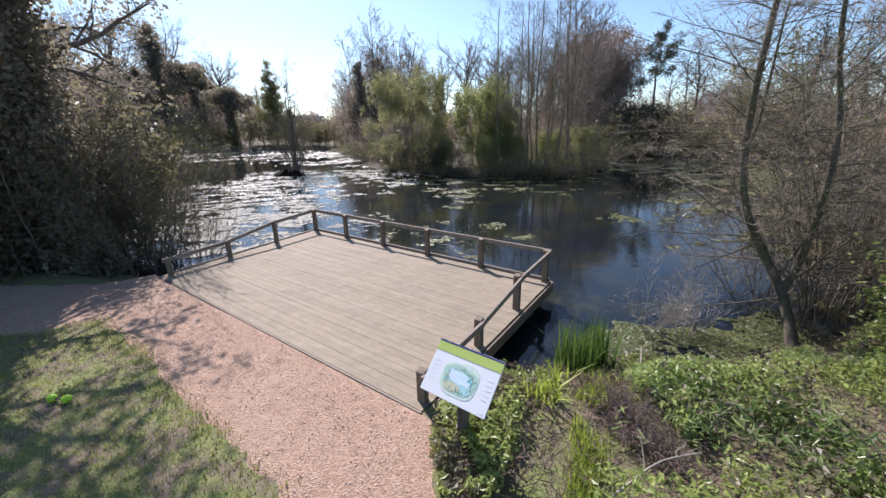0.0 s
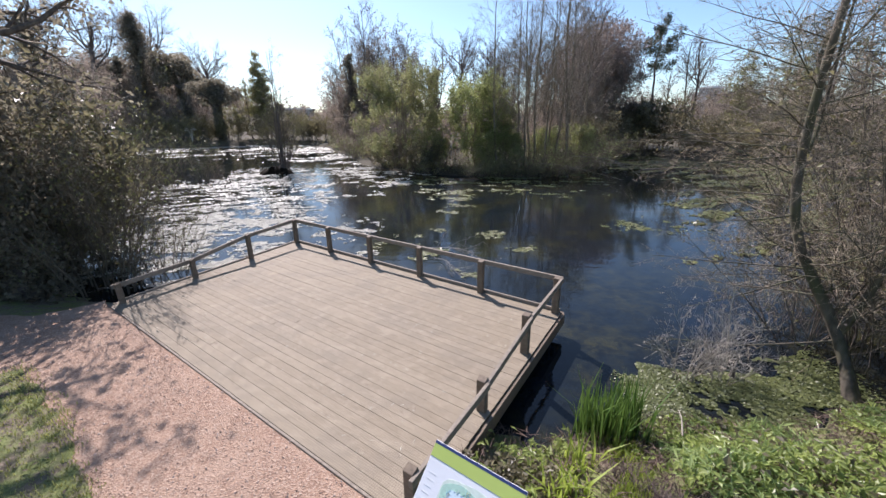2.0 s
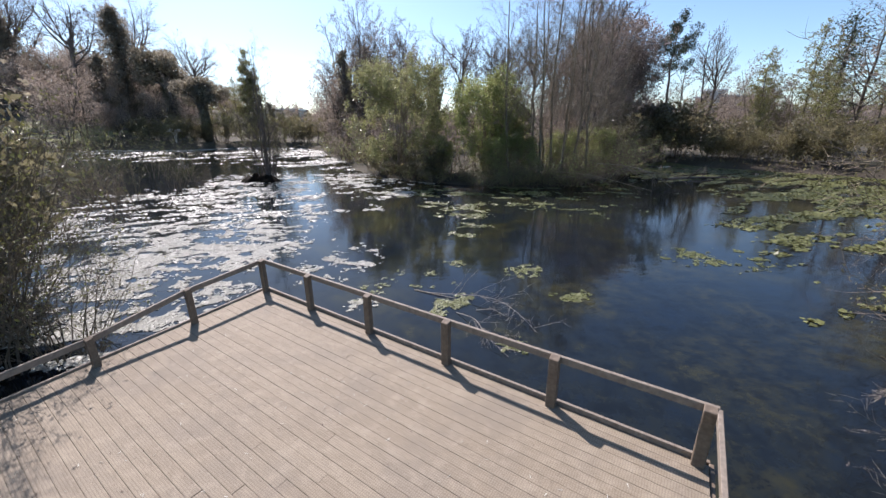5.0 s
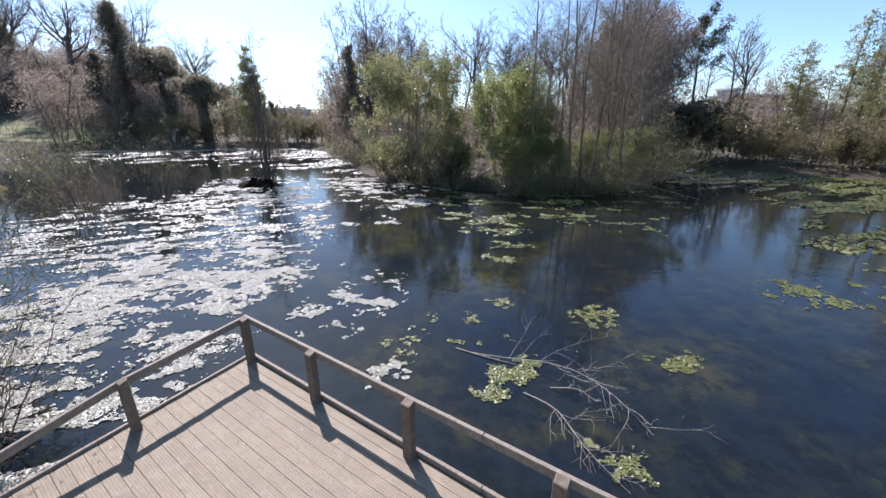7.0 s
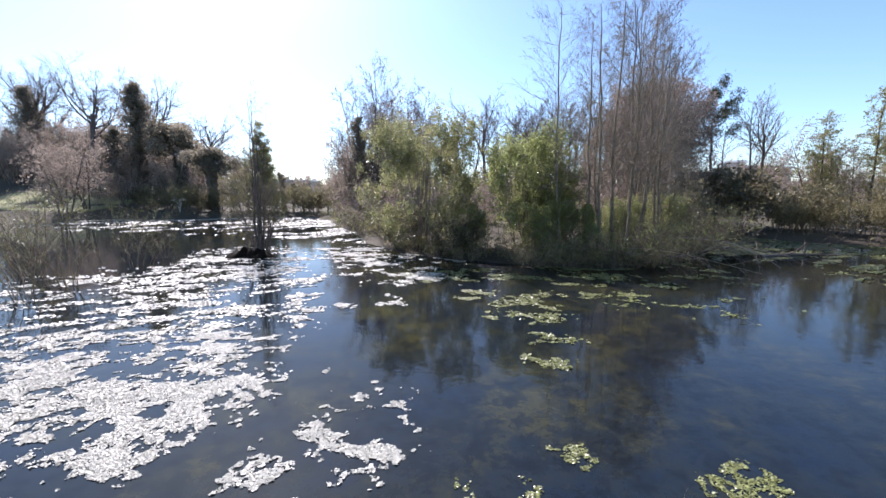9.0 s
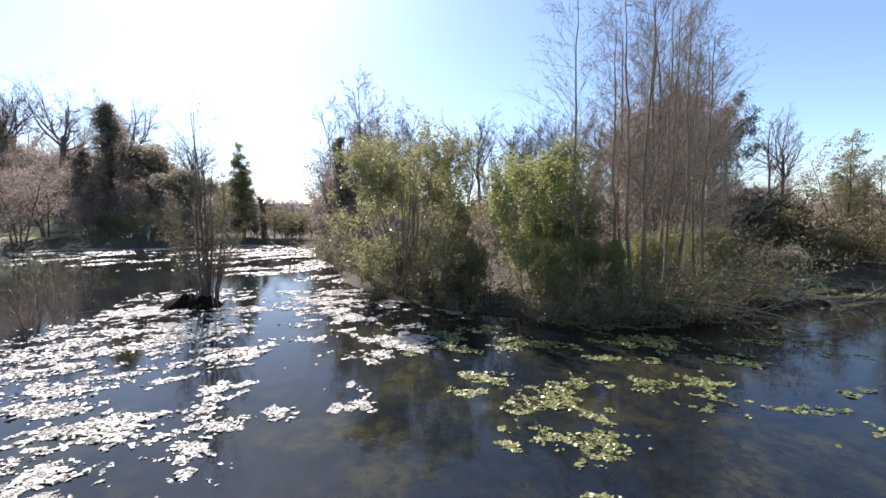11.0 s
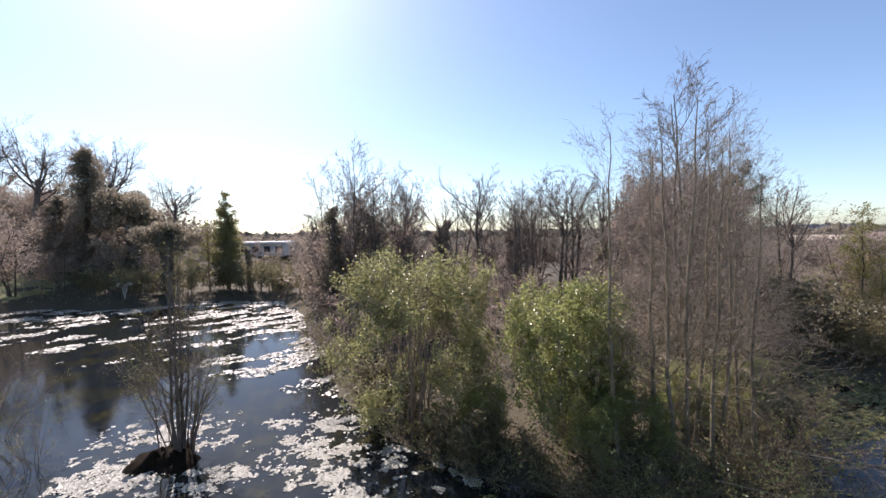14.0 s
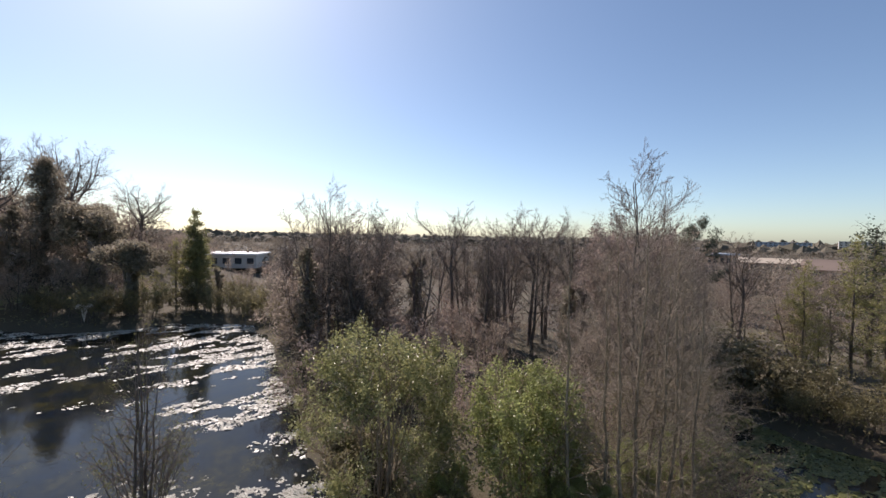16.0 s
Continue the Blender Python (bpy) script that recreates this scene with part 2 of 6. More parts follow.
M_SCRUB = bark_mat("brown_scrub_twigs", (0.12, 0.088, 0.056), (0.3, 0.225, 0.145))
M_FRESHIVY = leaf_mat("olive_ivy_leaves", (0.13, 0.125, 0.06), (0.32, 0.31, 0.13), 0.45, 0.55)
M_BRAMBLE = bark_mat("dark_dead_bramble_stems", (0.085, 0.062, 0.053), (0.22, 0.168, 0.142))

# ---- building blocks ----
def mesh_np(name, verts, faces, mat, smooth=True):
    """faces: list of integer arrays, each of one corner count."""
    me = bpy.data.meshes.new(name)
    verts = np.asarray(verts, dtype=np.float32).reshape(-1, 3)
    me.vertices.add(len(verts))
    me.vertices.foreach_set("co", verts.ravel())
    faces = [np.asarray(f, dtype=np.int32) for f in faces if len(f)]
    loops = np.concatenate([f.ravel() for f in faces])
    totals = np.concatenate([np.full(len(f), f.shape[1], dtype=np.int32) for f in faces])
    me.loops.add(len(loops))
    me.loops.foreach_set("vertex_index", loops)
    me.polygons.add(len(totals))
    me.polygons.foreach_set("loop_start", np.concatenate([[0], np.cumsum(totals)[:-1]]).astype(np.int32))
    me.polygons.foreach_set("loop_total", totals)
    me.polygons.foreach_set("use_smooth", np.full(len(totals), smooth))
    me.update(calc_edges=True)
    me.materials.append(mat)
    return me


def child(name, me, parent, label=""):
    ob = new(name, me)
    ob.parent = parent
    return tagged(ob, label) if label else ob


def thing(name, at, label, category, group="", kind=""):
    ob = new(name)
    ob.empty_display_size = 0.1
    ob.location = at
    return tagged(ob, label, category, group, kind)


def part(name, bm, mat, parent, label=""):
    me = bpy.data.meshes.new(name)
    bm.to_mesh(me)
    bm.free()
    me.materials.append(mat)
    return child(name, me, parent, label)


def box_bm(sx, sy, sz, bevel=0.004, at=(0, 0, 0)):
    bm = bmesh.new()
    bmesh.ops.create_cube(bm, size=1.0, matrix=Matrix.Translation(at) @ Matrix.Diagonal((sx, sy, sz, 1)))
    if bevel:
        bmesh.ops.bevel(bm, geom=bm.edges[:], offset=bevel, segments=1, affect="EDGES")
    return bm


def unit(a):
    return a / np.maximum(np.linalg.norm(a, axis=-1, keepdims=True), 1e-9)


def along(P, t):
    """Points and directions at the fractions t (B, k) of the lines P (B, N, 3)."""
    n = P.shape[1] - 1
    f = np.clip(t * n, 0, n - 1e-4)
    i = f.astype(int)
    b = np.arange(len(P))[:, None]
    a, c = P[b, i], P[b, i + 1]
    return a + (c - a) * (f - i)[..., None], unit(c - a), i


def shoots(rng, P, R, count, span, length, angle, seg, up=0.0, wob=0.15, thin=0.6, tip=0.25, shape=0.5, least=0.004):
    """count side shoots on each of the lines P with radii R."""
    B = len(P)
    k = np.arange(count)[None, :]
    t = span[0] + (span[1] - span[0]) * (k + rng.random((B, count))) / count
    pos, tan, i = along(P, t)
    rad = R[np.arange(B)[:, None], i]
    pl = np.linalg.norm(np.diff(P, axis=1), axis=2).sum(1)[:, None]
    rnd = rng.normal(size=(B, count, 3))
    side = unit(rnd - (rnd * tan).sum(-1, keepdims=True) * tan)
    a = np.radians(angle * (1 + 0.25 * rng.normal(size=(B, count, 1))))
    d = tan * np.cos(a) + side * np.sin(a)
    L = pl * length * (1 - shape * t) * (0.7 + 0.6 * rng.random((B, count)))
    pts = [pos]
    for s in range(seg):
        d = unit(d + wob * rng.normal(size=d.shape) + np.array([0, 0, up]))
        pts.append(pts[-1] + d * (L / seg)[..., None])
    Q = np.stack(pts, 2).reshape(B * count, seg + 1, 3)
    r0 = np.maximum(rad * thin, least).reshape(-1, 1)
    return Q, r0 * np.linspace(1, tip, seg + 1)[None, :]


def tubes(P, R, sides):
    """Tapered tubes along the lines P (B, N, 3) with radii R (B, N)."""
    B, N, _ = P.shape
    T = unit(np.gradient(P, axis=1))
    ref = np.where(np.abs(T[..., 2:3]) > 0.9, np.array([1.0, 0, 0]), np.array([0, 0, 1.0]))
    X = unit(np.cross(T, ref))
    Y = np.cross(T, X)
    an = np.linspace(0, 2 * np.pi, sides, endpoint=False)
    V = P[:, :, None] + R[:, :, None, None] * (X[:, :, None] * np.cos(an)[:, None] + Y[:, :, None] * np.sin(an)[:, None])
    idx = np.arange(B * N * sides).reshape(B, N, sides)
    nx = np.roll(idx, -1, 2)
    F = np.stack([idx[:, :-1], nx[:, :-1], nx[:, 1:], idx[:, 1:]], -1).reshape(-1, 4)
    return V.reshape(-1, 3), F


def ribbons(P, R):
    """Thin tapered twigs, one strip each."""
    B, N, _ = P.shape
    T = unit(P[:, -1] - P[:, 0])
    rnd = np.random.default_rng(B).normal(size=(B, 3))
    X = unit(np.cross(T, rnd))[:, None] * R[..., None] * 1.4
    V = np.stack([P - X, P + X], 2)
    i = np.arange(B * N * 2).reshape(B, N, 2)
    return V.reshape(-1, 3), np.stack([i[:, :-1, 0], i[:, :-1, 1], i[:, 1:, 1], i[:, 1:, 0]], -1).reshape(-1, 4)


def many_tubes(groups):
    vs, fs, o = [], [], 0
    for P, R, s in groups:
        v, f = tubes(P, R, s) if s > 1 else ribbons(P, R)
        vs.append(v)
        fs.append(f + o)
        o += len(v)
    return np.concatenate(vs), [np.concatenate(fs)]


def leaf_quads(rng, C, long, wide, flat=0.0, fold=0.25):
    """Pointed leaves, folded along the middle, round the centres C."""
    n = len(C)
    d = unit(rng.normal(size=(n, 3)) * np.array([1, 1, 1 - flat]))
    nrm = unit(rng.normal(size=(n, 3)) + np.array([0, 0, 4 * flat + 0.4]))
    w = unit(np.cross(d, nrm))
    up = np.cross(w, d)
    s = (0.65 + 0.7 * rng.random((n, 1)))
    a, b = d * s * long / 2, w * s * wide / 2
    lift = up * s * wide * fold
    V = np.stack([C - a, C + b * 1.0 - a * 0.1 + lift, C + a, C - b - a * 0.1 + lift], 1).reshape(-1, 3)
    i = np.arange(n)[:, None] * 4
    F = np.concatenate([i + np.array([[0, 1, 2]]), i + np.array([[0, 2, 3]])])
    return V, [F]


def scatter_on(rng, P, n, spread):
    b = rng.integers(0, len(P), n)
    t = rng.random((n, 1))
    pos, _, _ = along(P[b], t)
    return pos[:, 0] + rng.normal(size=(n, 3)) * spread


def line(pts, n):
    """A smooth line of n points through pts."""
    pts = np.array(pts, float)
    s = np.concatenate([[0], np.cumsum(np.linalg.norm(np.diff(pts, axis=0), axis=1))])
    q = np.linspace(0, s[-1], n)
    out = np.stack([np.interp(q, s, pts[:, j]) for j in range(3)], 1)
    for _ in range(2):
        out[1:-1] = 0.25 * out[:-2] + 0.5 * out[1:-1] + 0.25 * out[2:]
    return out


def stems(rng, n, height, spread, lean, seg=8, wob=0.03):
    """n upright stems from the origin."""
    az = rng.random(n) * 2 * np.pi
    foot = np.stack([np.cos(az), np.sin(az), 0 * az], 1) * spread * rng.random((n, 1)) ** 0.5
    out = np.stack([np.cos(az), np.sin(az), 0 * az], 1)
    h = height * (0.7 + 0.35 * rng.random(n))
    t = np.linspace(0, 1, seg + 1)[None, :, None]
    P = foot[:, None] + out[:, None] * (lean * height * t ** 1.2 * rng.uniform(0.15, 1.0, (n, 1, 1))) + np.array([0, 0, 1.0]) * t * h[:, None, None]
    P[:, 1:] += np.cumsum(rng.normal(size=(n, seg, 3)) * wob * height / seg, 1) * np.array([1, 1, 0.2])
    P[:, 0, 2] -= 0.3
    return P


def tree(name, label, category, rng, trunk, r0, plan, barks, leaves=None, group="", at=(0, 0, 0), tip=0.12, sides=7, fine=3):
    """trunk: lines (B, N, 3); plan: one dict of shoots() arguments per level; leaves: dict(mat, n, spread, long, wide)."""
    root = thing(name, at, label, category, group)
    r0 = np.asarray(r0, float).reshape(-1, 1)
    R = r0 * np.linspace(1, tip, trunk.shape[1])[None, :] ** 0.9
    if trunk.shape[1] > 2:
        R[:, 0] *= 1.35
    for k in range(len(trunk)):
        v, f = tubes(trunk[k:k + 1], R[k:k + 1] if len(R) > 1 else R, sides)
        child("trunk" if len(trunk) == 1 else "stem", mesh_np("trunk", v, [f], barks[0]), root)
    P, Q = trunk, R
    levels = []
    for lv in plan:
        P, Q = shoots(rng, P, Q, **lv)
        levels.append((P, Q))
    n = len(levels)
    if n > 1:
        v, f = many_tubes([(p, q, (5 if i == 0 else 4) if fine > 1 else (4 if i == 0 else 3)) for i, (p, q) in enumerate(levels[:-1])])
        tagged(child("branchwork", mesh_np("branchwork", v, f, barks[0]), root), kind="stuff")
    v, f = many_tubes([(*levels[-1], fine)])
    tagged(child("twig_crown", mesh_np("twig_crown", v, f, barks[1]), root), kind="stuff")
    if leaves:
        C = scatter_on(rng, levels[-1][0], leaves["n"], leaves["spread"])
        v, f = leaf_quads(rng, C, leaves["long"], leaves["wide"])
        tagged(child("crown", mesh_np("crown", v, f, leaves["mat"], False), root), kind="stuff")
    return root


def dome(rng, n, at, radii, shell=0.45, low=-1.0):
    """Points in an ellipsoid, thicker towards its outside; low cuts the bottom off."""
    out = np.zeros((0, 3))
    while len(out) < n:
        d = unit(rng.normal(size=(n, 3))) * rng.random((n, 1)) ** shell
        out = np.concatenate([out, d[d[:, 2] > low]])
    return np.array(at, float) + out[:n] * np.array(radii, float)


def grow(rng, trunks, tips, seg=6, pull=0.35, sag=0.7, bow=0.3, wob=0.05, start=0.2, fan=0.9):
    """Branch lines from the trunks (B, N, 3) to the tips, each leaving the nearest wood; and how many tips each point bears."""
    B, N, _ = trunks.shape
    first = int(start * (N - 1))
    node = [trunks[b, k] for b in range(B) for k in range(first, N)]
    tan = [unit(trunks[b, min(k + 1, N - 1)] - trunks[b, k - 1 if k else 0]) for b in range(B) for k in range(first, N)]
    own = [(-1, 0)] * len(node)
    step = np.linalg.norm(np.diff(trunks, axis=1), axis=2)
    far = [step[b, first:k].sum() * 0.6 for b in range(B) for k in range(first, N)]
    node, tan, far = np.array(node), np.array(tan), np.array(far)
    tips = tips[np.argsort(np.linalg.norm(tips[:, None] - trunks.reshape(1, -1, 3), axis=2).min(1))]
    lines, parent = [], []
    u = np.linspace(0, 1, seg + 1)[:, None]
    for tip in tips:
        d = np.linalg.norm(node - tip, axis=1)
        ahead = ((tip - node) * tan).sum(1) / np.maximum(d, 1e-6)
        k = int(np.argmin(d * (1 + fan * (1 - ahead)) + pull * far + sag * np.maximum(0, node[:, 2] - tip[2])))
        a, L = node[k], d[k]
        mid = a + tan[k] * bow * L + (tip - a) * 0.35
        p = a * (1 - u) ** 2 + mid * 2 * u * (1 - u) + tip * u ** 2
        p[1:-1] += rng.normal(size=(seg - 1, 3)) * wob * L
        parent.append(own[k])
        i = len(lines)
        lines.append(p)
        node = np.concatenate([node, p[1:]])
        tan = np.concatenate([tan, unit(np.diff(p, axis=0))])
        far = np.concatenate([far, far[k] + L * u[1:, 0]])
        own += [(i, q) for q in range(1, seg + 1)]
    load = np.ones((len(lines), seg + 1))
    for i in range(len(lines) - 1, -1, -1):
        j, q = parent[i]
        if j >= 0:
            load[j, :q + 1] += load[i, 0]
    return np.stack(lines), load


def grown_tree(name, label, category, seed, trunks, r0, tips, barks, tip_r=0.012, power=0.42, twigs=((6, 0.5, 40), (4, 0.5, 40)), leaves=None, group="", at=(0, 0, 0), tip=0.3, start=0.2, sag=0.7, bow=0.3, wob=0.05, least=0.004, pull=0.35, rise=0.03):
    """A tree whose boughs fill the points given as tips; twigs: (count, length, angle) a level."""
    rng = np.random.default_rng(seed)
    root = thing(name, at, label, category, group)
    r0 = np.asarray(r0, float).reshape(-1, 1)
    R = r0 * np.linspace(1, tip, trunks.shape[1])[None, :]
    R[:, 0] *= 1.3
    for k in range(len(trunks)):
        v, f = tubes(trunks[k:k + 1], R[k:k + 1] if len(R) > 1 else R, 8)
        child("trunk" if len(trunks) == 1 else "stem", mesh_np("trunk", v, [f], barks[0]), root)
    P, load = grow(rng, trunks, tips, start=start, sag=sag, bow=bow, wob=wob, pull=pull)
    Q = np.minimum(tip_r * load ** power, r0.max() * 0.8)
    Q = Q * np.concatenate([np.ones(Q.shape[1] - 1), [0.6]])
    thick = load[:, 0] > 3
    v, f = many_tubes([(P[thick], Q[thick], 5), (P[~thick], Q[~thick], 3)])
    tagged(child("branchwork", mesh_np("branchwork", v, f, barks[0]), root), kind="stuff")
    for n, (count, length, angle) in enumerate(twigs):
        P, Q = shoots(rng, P, Q, count, (0.15, 1.0), length, angle, 3 if n == 0 else 2, rise, 0.1, 0.55, 0.4, 0.3, least)
        v, f = many_tubes([(P, Q, 1)])
        tagged(child("twig_crown", mesh_np("twig_crown", v, f, barks[1]), root), kind="stuff")
    if leaves:
        C = scatter_on(rng, P, leaves["n"], leaves["spread"])
        v, f = leaf_quads(rng, C, leaves["long"], leaves["wide"])
        tagged(child("crown", mesh_np("crown", v, f, leaves["mat"], False), root), kind="stuff")
    return root


def inside(poly, X, Y):
    """Whether the points lie in the polygon, and their distance to its outline."""
    p = np.array(poly, float)
    q = np.roll(p, -1, 0)
    odd = np.zeros(X.shape, bool)
    dist = np.full(X.shape, 1e9)
    for (ax, ay), (bx, by) in zip(p, q):
        cond = (ay > Y) != (by > Y)
        with np.errstate(divide="ignore", invalid="ignore"):
            odd ^= cond & (X < (bx - ax) * (Y - ay) / (by - ay + 1e-12) + ax)
        t = np.clip(((X - ax) * (bx - ax) + (Y - ay) * (by - ay)) / ((bx - ax) ** 2 + (by - ay) ** 2), 0, 1)
        dist = np.minimum(dist, np.hypot(X - ax - t * (bx - ax), Y - ay - t * (by - ay)))
    return odd, dist


def smooth(a, b, x):
    t = np.clip((x - a) / (b - a), 0, 1)
    return t * t * (3 - 2 * t)


def value_noise(X, Y, scale, seed=0):
    """Smooth noise from -1 to 1."""
    r = np.random.default_rng(seed)
    g = r.random((64, 64)) * 2 - 1
    x, y = X / scale, Y / scale
    i, j = np.floor(x).astype(int), np.floor(y).astype(int)
    u, w = x - i, y - j
    u, w = u * u * (3 - 2 * u), w * w * (3 - 2 * w)
    a, b = g[i % 64, j % 64], g[(i + 1) % 64, j % 64]
    c, d = g[i % 64, (j + 1) % 64], g[(i + 1) % 64, (j + 1) % 64]
    return (a * (1 - u) + b * u) * (1 - w) + (c * (1 - u) + d * u) * w


def fbm(X, Y, scale, seed=0, octaves=4):
    s, a = 0, 1.0
    for o in range(octaves):
        s = s + a * value_noise(X, Y, scale / 2 ** o, seed + o)
        a *= 0.55
    return s / 2


# ---- plan ----
WATER = -0.51
POND = [(-95, 36), (-60, 22), (-40, 16), (-20, 11), (-11, 9.4), (-8.3, 8.8), (-6, 8.6), (-3, 7.4), (0.4, 5.6), (1.8, 5.1), (2.7, 5.3), (3.7, 5.6), (5.4, 5.6),
        (7.5, 6.4), (11, 8.5), (16, 12), (24, 18), (30, 25), (31, 32), (27, 36.5), (21, 41), (19.5, 46), (15, 44), (13, 37.6), (10, 34), (7.3, 31.2),
        (3.7, 29.6), (0.3, 30.6), (-3.2, 31.7), (-6.6, 34.2), (-10.6, 39), (-14, 46.5), (-18.2, 53), (-22, 61), (-28, 69), (-39, 72), (-45, 66),
        (-51, 64), (-58, 66), (-63, 64), (-61, 58), (-59.5, 52), (-64, 48), (-95, 52)]
DECK_O, DECK_U, DECK_V = np.array([-4.72, 12.19]), np.array([0.866, -0.5]), np.array([-0.5, -0.866])
PATHWAY = [(-16, 6.5), (-8.0, 7.2), (-6.9, 8.3), (0.55, 3.9), (0.58, 2.9), (0.75, 2.3), (1.0, 1.2), (1.4, -6), (-0.4, -6), (-0.35, 1.4), (-0.85, 2.3),
           (-2.0, 2.95), (-3.4, 3.8), (-4.5, 4.6), (-6.3, 5.5), (-7.4, 4.75), (-16, 4.2)]


def deck_xy(u, v):
    return DECK_O + u * DECK_U + v * DECK_V


def deck_left(v):
    return -0.2 + 0.11 * v


def deck_right(v):
    return 8.53 + 0.045 * v


def deck_front(u):
    return 4.93 + 0 * u


def ground_z(X, Y):
    X, Y = np.asarray(X, float), np.asarray(Y, float)
    wet, d = inside(POND, X, Y)
    d = d + 0.25 * fbm(X, Y, 2.5, 3) * smooth(0.1, 0.8, d)
    land = WATER + 0.06 + (0.45 + 0.10 * fbm(X, Y, 3.0, 5)) * smooth(0.0, 1.7, d) + 0.03 * fbm(X, Y, 0.9, 9)
    hill = 12.5 * np.exp(-(((X + 97) / 34) ** 2 + ((Y - 103) / 30) ** 2)) + 1.2 * smooth(3, 30, d) * smooth(-30, -70, X) * smooth(40, 70, Y)
    far = 6.0 * fbm(X, Y, 400, 21) * smooth(300, 900, np.hypot(X, Y))
    land = land + hill + far
    land = np.where((Y < 8.6) & (d > 0.9), np.maximum(land, -0.02 + 0.02 * fbm(X, Y, 1.2, 4)) * smooth(0.9, 1.8, d) + land * (1 - smooth(0.9, 1.8, d)), land)
    land = np.where((Y < 8.6) & (X < 1.3) & (X > -20), np.minimum(land, -0.02 + 0.008 * fbm(X, Y, 0.8, 6)), land)
    bed = WATER - 0.05 - 0.5 * smooth(0, 1.6, d) - 0.5 * smooth(1.6, 7, d)
    z = np.where(wet, bed, land)
    rx, ry = X - DECK_O[0], Y - DECK_O[1]
    u, v = rx * DECK_U[0] + ry * DECK_U[1], rx * DECK_V[0] + ry * DECK_V[1]
    under = smooth(-0.1, 0.25, u - deck_left(v)) * smooth(-0.1, 0.25, deck_right(v) - u) * smooth(0.0, 0.3, deck_front(u) - v) * smooth(-0.6, 0.0, v)
    return np.where(under > 0, np.minimum(z, z * (1 - under) + np.minimum(z, -0.32) * under), z)


def gz(x, y):
    return float(ground_z(np.array([x]), np.array([y]))[0])


def axis_steps(fine0, fine1, step, lo, hi, grow=1.09):
    a = list(np.arange(fine0, fine1, step))
    s = step
    while a[-1] < hi:
        s *= grow
        a.append(a[-1] + s)
    s = step
    while a[0] > lo:
        s *= grow
        a.insert(0, a[0] - s)
    return np.array(a)


def grid_faces(nx, ny, keep=None):
    i = np.arange(nx * ny).reshape(nx, ny)
    F = np.stack([i[:-1, :-1], i[1:, :-1], i[1:, 1:], i[:-1, 1:]], -1)
    return F.reshape(-1, 4) if keep is None else F[keep]


# ---- ground, water, path ----
gx, gy = axis_steps(-13, 11, 0.22, -2600, 2600), axis_steps(-3, 12, 0.22, -1200, 3000)
GX, GY = np.meshgrid(gx, gy, indexing="ij")
ground = new("ground", mesh_np("ground", np.stack([GX, GY, ground_z(GX, GY)], -1), [grid_faces(len(gx), len(gy))], M_GROUND))
tagged(ground, "rough grass and bare earth banks round the pond", "ground", kind="structure")

wx, wy = np.linspace(-100, 40, 60), np.linspace(3, 76, 40)
WX, WY = np.meshgrid(wx, wy, indexing="ij")
water = new("water", mesh_np("water", np.stack([WX, WY, 0 * WX + WATER], -1), [grid_faces(60, 40)], M_WATER))
tagged(water, "still dark pond water reflecting trees and sky", "water", kind="structure")

px, py = np.arange(-16.5, 2.2, 0.05), np.arange(-4, 8.6, 0.05)
PX, PY = np.meshgrid(px, py, indexing="ij")
def path_level(X, Y):
    """Above 0 on the path, which ends at the platform."""
    pin, pd = inside(PATHWAY, X, Y)
    u = (X - DECK_O[0]) * DECK_U[0] + (Y - DECK_O[1]) * DECK_U[1]
    v = (X - DECK_O[0]) * DECK_V[0] + (Y - DECK_O[1]) * DECK_V[1]
    return np.minimum(np.where(pin, pd, -pd) + 0.13 * fbm(X, Y, 0.5, 31), np.maximum(v - deck_front(u) - 0.02, -0.05 - u))


on_path = path_level(PX, PY) > 0
on_path = on_path[:-1, :-1] | on_path[1:, :-1] | on_path[:-1, 1:] | on_path[1:, 1:]
for _ in range(2):
    lev = path_level(PX, PY)
    dx, dy = (path_level(PX + 0.01, PY) - lev) / 0.01, (path_level(PX, PY + 0.01) - lev) / 0.01
    out = np.where(lev < 0, np.clip(-lev, 0, 0.06) / np.maximum(dx * dx + dy * dy, 0.3), 0)
    PX, PY = PX + dx * out, PY + dy * out
pz = np.maximum(ground_z(PX, PY), -0.03) + 0.014 + 0.004 * fbm(PX, PY, 0.5, 8) - 0.016 * smooth(0.12, 0.0, path_level(PX, PY))
pathway = new("pathway", mesh_np("pathway", np.stack([PX, PY, pz], -1), [grid_faces(len(px), len(py), on_path)], M_GRAVEL))
tagged(pathway, "pinkish gravel path beside the timber platform", "path", kind="structure")

# ---- viewing platform ----
def deck_pose(u, v, z, turn=0.0):
    x, y = deck_xy(u, v)
    return pose(x, y, z, 0, 0, -30 + turn)


platform = thing("viewing_platform", (*deck_xy(4.2, 2.4), WATER - 0.6), "weathered timber viewing platform with a low handrail, standing in the pond", "platform")
P_INV = Matrix.Translation(platform.location).inverted()


def on_deck(name, bm, mat, u, v, z, turn=0.0, label="", parent=None):
    ob = part(name, bm, mat, parent or platform, label)
    m = P_INV @ deck_pose(u, v, z, turn)
    ob.matrix_basis = m if parent is None else parent.matrix_basis.inverted() @ m
    return ob


# handrail and posts: row along the water, then the two sides
def post(u, v, top=0.765):
    bm = box_bm(0.13, 0.1, top + 0.3, 0.008, (0, 0, (top - 0.3) / 2))
    for w in bm.verts:
        if w.co.z > 0.2:
            w.co.z += 0.012 * (1 if w.co.y > 0 else -1)
    return on_deck("post", bm, M_POST, u, v, 0.0)


